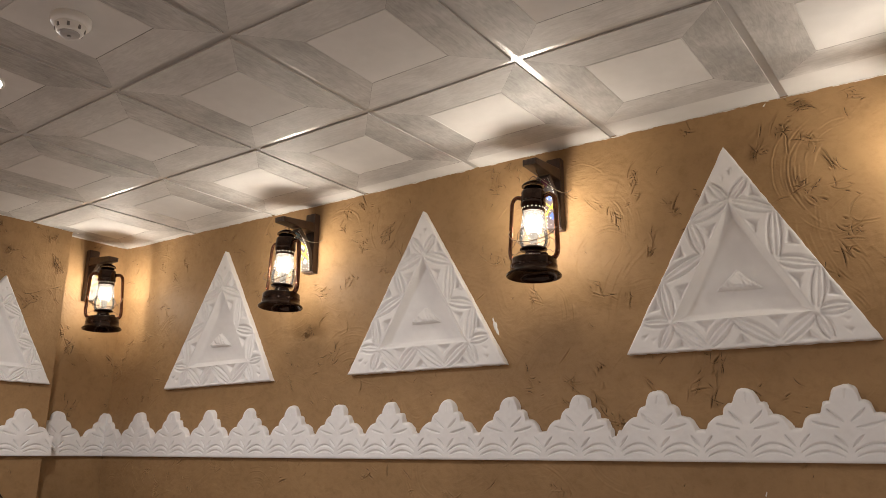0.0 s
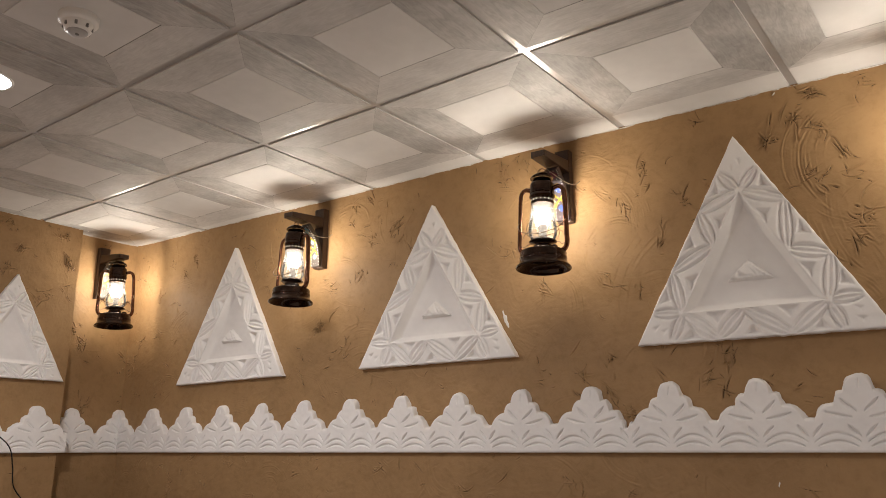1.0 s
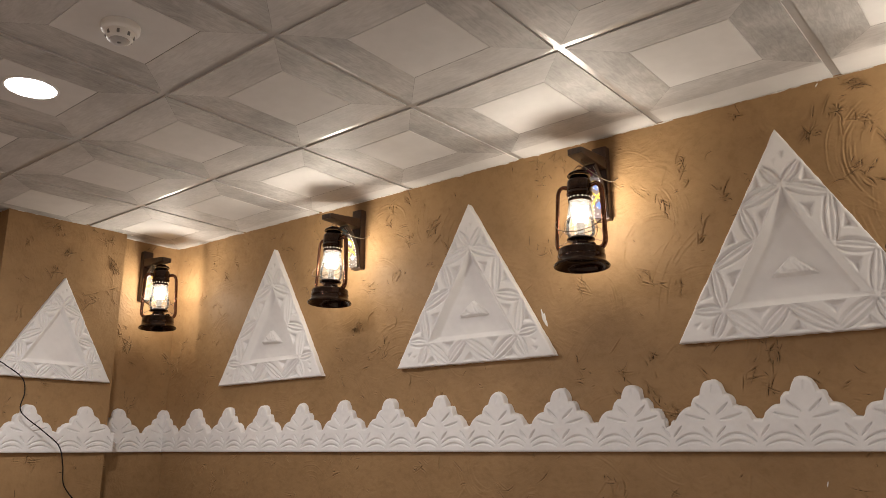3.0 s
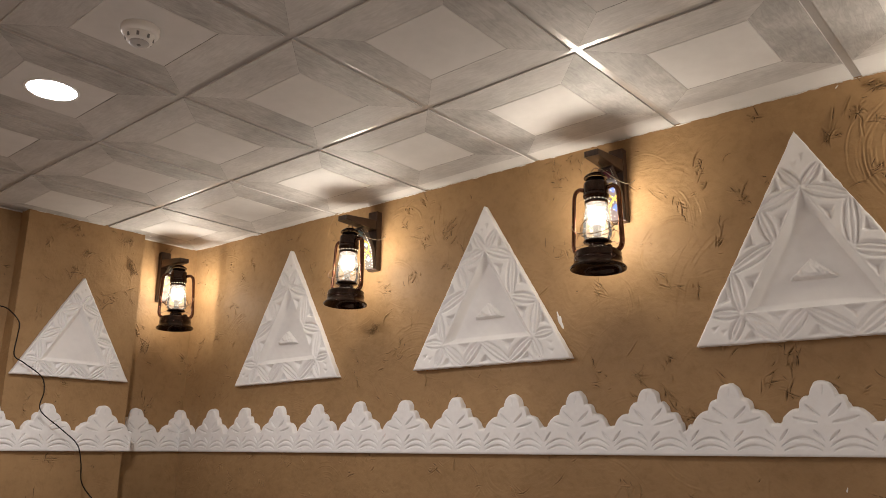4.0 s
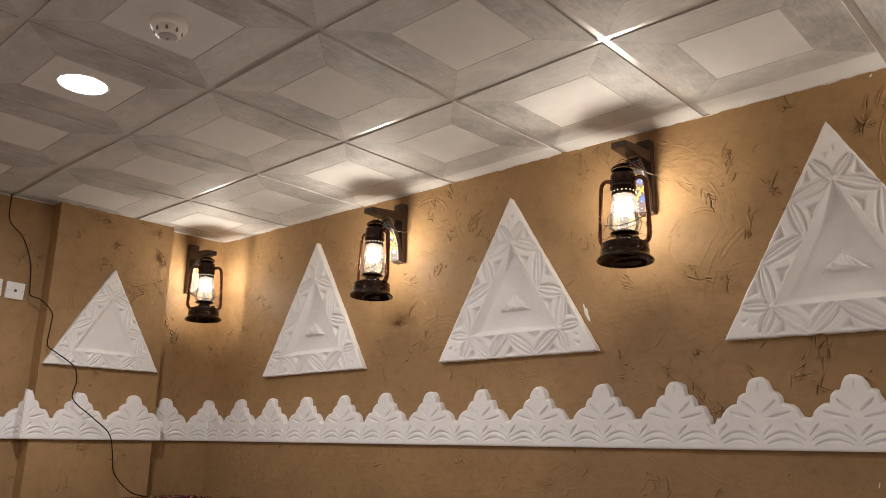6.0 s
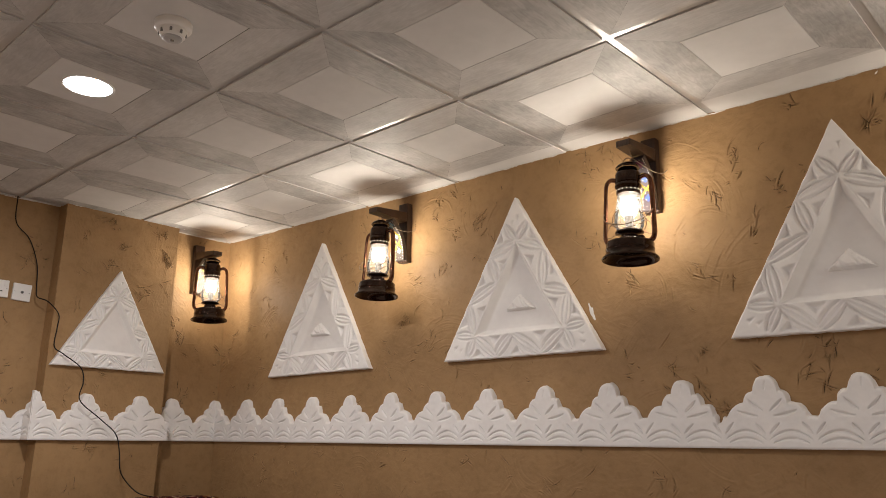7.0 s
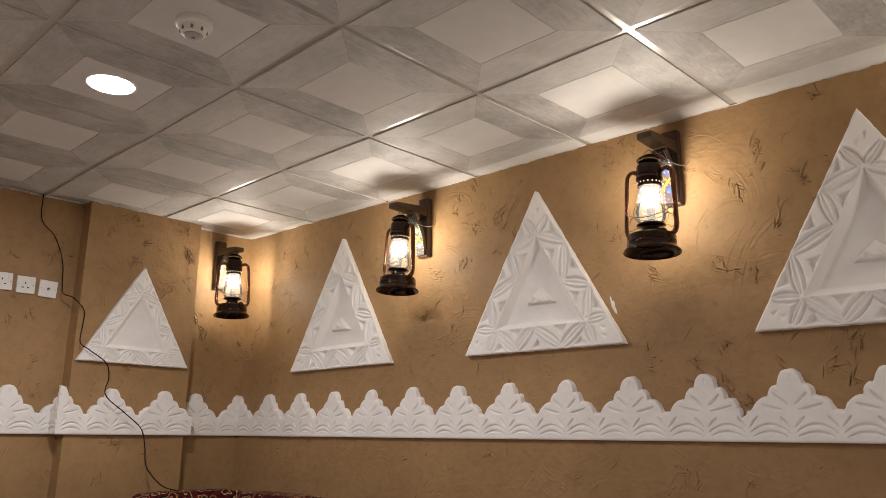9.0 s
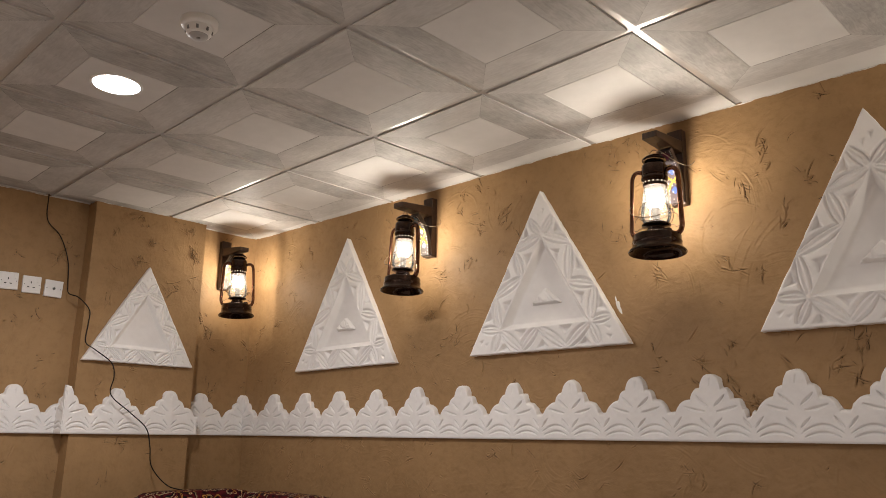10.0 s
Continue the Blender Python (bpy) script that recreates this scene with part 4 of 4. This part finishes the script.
PLUM = plain("plum_paint", (0.11, 0.010, 0.045), 0.4)
STYLES = [
    dict(ground=GREY_PAINT, band=YELLOW, diamond=DARK_PAINT, tip=DARK_PAINT, words="curved brace painted grey with yellow lattice and white dots"),
    dict(ground=DARK_PAINT, band=YELLOW, diamond=TEAL, tip=TEAL, words="curved brace painted black with yellow lattice and white dots"),
    dict(ground=PLUM_GREY, band=YELLOW, diamond=BLUE, tip=PLUM, words="curved brace painted plum and grey with yellow lattice and blue diamonds"),
]

first_lantern = lantern_thing()
tagged(first_lantern, "dark bronze hurricane lantern with lit bulb, hung from a bracket", "lantern", "wall lanterns")
TILT = 2.0   # the lanterns hang with their tops towards the wall
spots = [(pose(END_X, 0.402, 2.451, 0, 0, 90), -28, 0, 0.005, 0.183, -0.474), (NORTH @ pose(0.887, 0, 2.459), 3, 1, -0.006, 0.185, -0.492),
         (NORTH @ pose(2.163, 0, 2.463), 10, 2, -0.0155, 0.185, -0.511), (NORTH @ pose(3.442, 0, 2.465), 8, 0, -0.010, 0.185, -0.500)]
for k, (place, spin, style, off, reach, drop) in enumerate(spots):
    br = bracket_thing(STYLES[style], reach)
    br.matrix_world = place
    tagged(br, "dark wooden lantern bracket with a painted curved brace", "bracket", "lantern brackets")
    m = place @ pose(off, -reach, drop, -TILT, 0, 0) @ pose(0, 0, 0, 0, 0, spin)
    if k == 0:
        lan = first_lantern
        lan.matrix_world = m
    else:
        lan = copy_thing(first_lantern, m)
    lamp = bpy.data.lights.new("lantern_bulb", "POINT")
    lamp.energy, lamp.color, lamp.shadow_soft_size = LANTERN_WATTS, WARM, 0.034
    new("lantern_bulb_light", lamp).location = m @ Vector((0, 0, 0.182))
    # upward fill lamp added at the bulb to brighten ceiling and upper wall
    board = bpy.data.lights.new("bulb_up_fill", "AREA")
    board.shape, board.size, board.energy, board.color = "DISK", 0.05, LANTERN_UP_WATTS, WARM
    new("bulb_up_fill_light", board).matrix_world = m @ pose(0, 0, 0.168, 180, 0, 0)


# ---- ceiling fittings ----
def downlight(x, y):
    root = tagged(new("ceiling_downlight"), "round white LED panel light set in the ceiling, switched on", "ceiling light", "downlights")
    root.location = (x, y, CEIL - 0.0045)
    bm = bmesh.new()
    lathe(bm, [(0.078, 0.004), (0.085, 0.004), (0.0855, -0.002), (0.083, -0.004), (0.078, -0.004), (0.077, -0.002)], 56)
    part("rim", bm, PLASTIC, root)
    bm = bmesh.new()
    lathe(bm, [(0, -0.0035), (0.060, -0.0035), (0.0775, -0.003), (0.0775, 0.004), (0, 0.004)], 56)
    part("diffuser", bm, PANEL_GLOW, root, "glowing round diffuser")
    lamp = bpy.data.lights.new("downlight", "AREA")
    lamp.shape, lamp.size, lamp.energy, lamp.color = "DISK", 0.15, DOWNLIGHT_WATTS, COOL
    new("downlight_light", lamp).location = (x, y, CEIL - 0.013)


# the first is the visible fitting; the other three are added, unseen fill lamps
for x, y in ((0.916, -0.906), (0.90, -2.70), (2.70, -2.70), (5.10, -0.90)):
    downlight(x, y)

NOSE = plain("pale_grey_plastic", (0.45, 0.44, 0.44), 0.4, grain=30.0)
detector = tagged(new("smoke_detector"), "round white plastic smoke detector on a ceiling board", "smoke detector")
detector.location = (1.510, -0.915, CEIL - 0.0035)
bm = bmesh.new()
lathe(bm, [(0, 0.004), (0.052, 0.004), (0.0525, -0.004), (0.0525, -0.018), (0.051, -0.021), (0.047, -0.024), (0.040, -0.026), (0.030, -0.026), (0, -0.026)], 48)
part("base", bm, PLASTIC, detector)
bm = bmesh.new()
lathe(bm, [(0.042, -0.023), (0.041, -0.027), (0.035, -0.044), (0.033, -0.047), (0.030, -0.0485), (0, -0.0485)], 44)
chamber = part("sensing_chamber", bm, PLASTIC, detector)
for k in range(8):
    bm = bmesh.new()
    box(bm, 0.031, 0.0393, -0.0036, 0.0036, -0.0425, -0.028, 0.0008, Matrix.Rotation(radians(45 * k + 10), 4, "Z"))
    part("smoke_slot", bm, GREY_PLASTIC, chamber, "dark smoke inlet slot")
bm = bmesh.new()
lathe(bm, [(0, -0.047), (0.027, -0.047), (0.0275, -0.050), (0.024, -0.054), (0.015, -0.0555), (0, -0.0555)], 36)
nose = part("nose", bm, NOSE, detector, "pale grey sensor nose")
bm = bmesh.new()
lathe(bm, [(0, -0.055), (0.006, -0.055), (0.0055, -0.0575), (0, -0.058)], 20)
part("test_button", bm, GREY_PLASTIC, nose)


# ---- sockets on the end wall ----
def socket(kind, y, z, tilt):
    """Square plate on the end wall, facing +x."""
    what = {"power": "white plastic switched power socket on ochre wall", "aerial": "white plastic aerial outlet plate on ochre wall"}[kind]
    root = tagged(new("wall_socket"), what, "wall socket", "sockets")
    root.matrix_world = pose(BACK_X + 0.004, y, z, tilt, 0, 0) @ pose(0, 0, 0, 90, 0, 90)
    bm = bmesh.new()
    box(bm, -0.042, 0.042, -0.042, 0.042, -0.008, 0.010, 0.003)
    plate = part("plate", bm, PLASTIC, root)
    if kind == "power":
        bm = bmesh.new()
        for x, y2, w, h in ((-0.004, 0.010, 0.0035, 0.008), (-0.016, -0.013, 0.008, 0.0035), (0.009, -0.013, 0.008, 0.0035)):
            box(bm, x - w / 1.6, x + w / 1.6, y2 - h / 1.6, y2 + h / 1.6, 0.008, 0.0104)
        part("pin_holes", bm, BLACK, plate)
        bm = bmesh.new()
        box(bm, 0.020, 0.034, 0.012, 0.034, 0.009, 0.0125, 0.001)
        part("switch", bm, PLASTIC, plate)
    else:
        bm = bmesh.new()
        lathe(bm, [(0.0065, 0.009), (0.0065, 0.014), (0.005, 0.015), (0.0045, 0.010), (0, 0.010)], 20)
        part("aerial_jack", bm, GREY_PLASTIC, plate)
    for s in (-1, 1):
        bm = bmesh.new()
        lathe(bm, [(0, 0.0108), (0.0022, 0.0106), (0.0026, 0.009)], 10, pose(s * 0.033, 0, 0))
        part("screw", bm, GREY_PLASTIC, plate)


socket("power", -0.728, 2.035, 2)
socket("power", -0.624, 2.030, 1)
socket("aerial", -0.521, 2.024, -2)

# ---- loose cable down the pier ----
bm = bmesh.new()
run = [(-0.593, -0.607, 2.498), (-0.593, -0.597, 2.365), (-0.588, -0.527, 2.290), (-0.578, -0.480, 2.170), (-0.553, -0.475, 2.051), (-0.548, -0.467, 2.002), (-0.513, -0.428, 1.981), (-0.483, -0.381, 1.921),
       (-0.478, -0.381, 1.855), (-0.473, -0.385, 1.762), (-0.468, -0.339, 1.728), (-0.458, -0.253, 1.668), (-0.453, -0.234, 1.599), (-0.453, -0.240, 1.511), (-0.448, -0.136, 1.427), (-0.443, -0.048, 1.353), (-0.433, -0.023, 1.265),
       (-0.423, -0.008, 1.163), (-0.403, 0.075, 1.071), (-0.373, 0.164, 1.043), (-0.343, 0.225, 1.019)]
tube(bm, spline(run, 8), 0.0028, 8)
tagged(part("loose_cable", bm, BLACK, None), "thin black cable hanging from ceiling to sofa", "cable")


# ---- banquette along both walls ----
def cushion(name, sx, sy, sz, mat, parent, at, puff=0.02, label=""):
    bm = bmesh.new()
    bmesh.ops.create_cube(bm, size=1.0)
    bmesh.ops.subdivide_edges(bm, edges=bm.edges, cuts=9, use_grid_fill=True)
    for v in bm.verts:
        c = v.co * 2
        k = 8.0
        r = (abs(c.x) ** k + abs(c.y) ** k + abs(c.z) ** k) ** (1 / k)
        c = c / r
        c *= 1 + puff * (1 - min(1, abs(c.x)) ** 2)
        v.co = Vector((c.x * sx / 2, c.y * sy / 2, c.z * sz / 2))
    for f in bm.faces:
        f.smooth = True
    ob = part(name, bm, mat, parent, label)
    ob.location = at
    return ob


def banquette(m, backs, start, end, label):
    root = tagged(new("banquette_sofa"), label, "sofa")
    root.matrix_world = m
    bm = bmesh.new()
    box(bm, start, end, -0.62, -0.02, 0.0, 0.24, 0.01)
    part("plinth", bm, WOOD, root)
    cushion("seat_cushion", end - start, 0.60, 0.22, FABRIC, root, ((start + end) / 2, -0.33, 0.35))
    for a, b, top in backs:
        cushion("back_cushion", b - a - 0.01, 0.20, top - 0.42, FABRIC, root, ((a + b) / 2, -0.13, (top + 0.42) / 2), 0.01)
    return root


banquette(pose(-0.483, -2.2, 0, 0, 0, 90), [(0.0, 0.7, 1.0), (0.7, 1.4, 1.0), (1.4, 2.08, 1.022), (2.08, 2.74, 1.044)], 0.0, 2.54, "corner sofa with dark red scroll-patterned back cushions by plastered wall")
banquette(pose(-0.30, 0.60, 0), [(0.0, 0.75, 1.040), (0.75, 1.5, 1.02), (1.5, 2.25, 0.99), (2.25, 3.0, 0.99)], 0.43, 3.0, "sofa with dark red scroll-patterned cushions along ochre wall")


# ---- straw and gouge shade in the torn plaster ----
def flecks(wall, seed, share, label):
    """Narrow straws in part of the wall's gouges; the dark ones also paint the gouge's shade."""
    us, vs, h, origin, along, out = SURFACES[wall]
    rs = np.random.RandomState(seed)
    verts, faces, mats = [], [], []

    def lift(u, v, off):
        i, j = min(max(int(np.searchsorted(us, u)), 1), len(us) - 1), min(max(int(np.searchsorted(vs, v)), 1), len(vs) - 1)
        f, g = (u - us[i - 1]) / (us[i] - us[i - 1]), (v - vs[j - 1]) / (vs[j] - vs[j - 1])
        deep = (h[j - 1, i - 1] * (1 - f) + h[j - 1, i] * f) * (1 - g) + (h[j, i - 1] * (1 - f) + h[j, i] * f) * g
        p = origin + u * along + (deep + off) * out
        return (p[0], p[1], v)

    for cu, cv, a, long, wide, bend, deep in GOUGES[wall]:
        if rs.rand() > share:
            continue
        n, steps = len(verts), 7
        long = long * rs.uniform(0.6, 1.0)
        pale = rs.rand() < 0.30
        for s in range(steps + 1):
            p = (s / steps * 2 - 1) * long
            q = bend / long * p * p
            w = min(wide * 0.55, 0.0016) * math.sqrt(max(0.05, 1 - (p / long) ** 2)) * rs.uniform(0.6, 1.3)
            for off, up in ((-w, 0.0001), (0.0, 0.0026 if pale else 0.0009), (w, 0.0001)):
                verts.append(lift(cu + p * math.cos(a) - (q + off) * math.sin(a), cv + p * math.sin(a) + (q + off) * math.cos(a), up))
        for s in range(steps):
            for q in range(2):
                c = n + s * 3 + q
                faces.append((c, c + 3, c + 4, c + 1))
                mats.append(1 if pale else 0)
    ob = mesh_part("straw_flecks", verts, faces, STRAW)
    ob.data.materials.append(PALE_STRAW)
    ob.data.polygons.foreach_set("material_index", mats)
    return tagged(ob, label, "straw flecks", kind="stuff")


flecks("wall_north", 5, 0.7, "straw and painted gouge shade in the ochre plaster")
flecks("wall_west_niche", 6, 0.85, "straw and painted gouge shade in the niche plaster")
flecks("pier", 7, 0.85, "straw and painted gouge shade in the pier plaster")
flecks("wall_west", 8, 0.85, "straw and painted gouge shade in the end wall plaster")


# ---- ragged filler where the plaster meets the ceiling, and a smear of it on the wall ----
def filler_line(wall, u0, u1, seed, label):
    us, vs, h, origin, along, out = SURFACES[wall]
    verts, faces = [], []
    u = np.arange(u0, u1, 0.006)
    drop = 0.0003 + 0.0012 * soft_noise(u, u * 0, 0.35, seed) + 0.0030 * np.clip(soft_noise(u, u * 0, 0.05, seed + 1), 0, 1) + 0.0022 * np.clip(soft_noise(u, u * 0, 0.013, seed + 2), 0, 1)
    drop = np.clip(drop, 0.0001, 0.0055)
    for k, a in enumerate(u):
        i = min(int(np.searchsorted(us, a)), len(us) - 1)
        j = min(int(np.searchsorted(vs, CEIL - 0.012)), len(vs) - 1)
        for off, z in ((-0.004, CEIL - 0.0042 - drop[k]), (0.0025, CEIL - 0.0042 - drop[k] * 0.7), (0.002 + 0.2 * drop[k], CEIL - 0.0058), (0.003 + 0.3 * drop[k], CEIL - 0.0054)):
            p = origin + a * along + (h[j, i] + off) * out
            verts.append((p[0], p[1], z))
    for k in range(len(u) - 1):
        if min(drop[k], drop[k + 1]) < 0.0006:
            continue
        for q in range(3):
            c = 4 * k + q
            faces.append((c, c + 4, c + 5, c + 1))
    return tagged(mesh_part("trim_filler_line", verts, faces, CAULK, smooth=True), label, "filler", kind="structure")


filler_line("wall_north", 0.07, 4.08, 3, "ragged white filler between ochre wall and ceiling")
filler_line("wall_west_niche", 0.06, 0.44, 4, "ragged white filler over the niche wall")
filler_line("pier", 0.01, 0.66, 5, "ragged white filler over the pier")
filler_line("wall_west", 0.06, 0.88, 6, "ragged white filler over the end wall")


def smear(x, z, tall, wide, turn, seed):
    us, vs, h, origin, along, out = SURFACES["wall_north"]
    bm = bmesh.new()
    rs = random.Random(seed)
    rim = []
    for k in range(18):
        a = 2 * math.pi * k / 18
        r = rs.uniform(0.6, 1.15)
        dx, dz = wide * r * math.cos(a), tall * r * math.sin(a)
        px, pz = x + dx * math.cos(turn) - dz * math.sin(turn), z + dx * math.sin(turn) + dz * math.cos(turn)
        i, j = int(np.searchsorted(us, px - START)), int(np.searchsorted(vs, pz))
        rim.append(bm.verts.new(NORTH @ Vector((px, -h[j, i] + 0.001, pz))))
    i, j = int(np.searchsorted(us, x - START)), int(np.searchsorted(vs, z))
    top = bm.verts.new(NORTH @ Vector((x, -h[j, i] - 0.004, z)))
    for k in range(18):
        bm.faces.new((rim[k], rim[(k + 1) % 18], top)).smooth = True
    return tagged(part("filler_smear", bm, CAULK, None), "dried white filler smear on the ochre wall", "smear")


smear(1.878, 1.824, 0.046, 0.010, 0.30, 2)
smear(2.937, 2.484, 0.010, 0.003, -0.7, 3)
smear(2.820, 1.226, 0.012, 0.003, -0.4, 4)
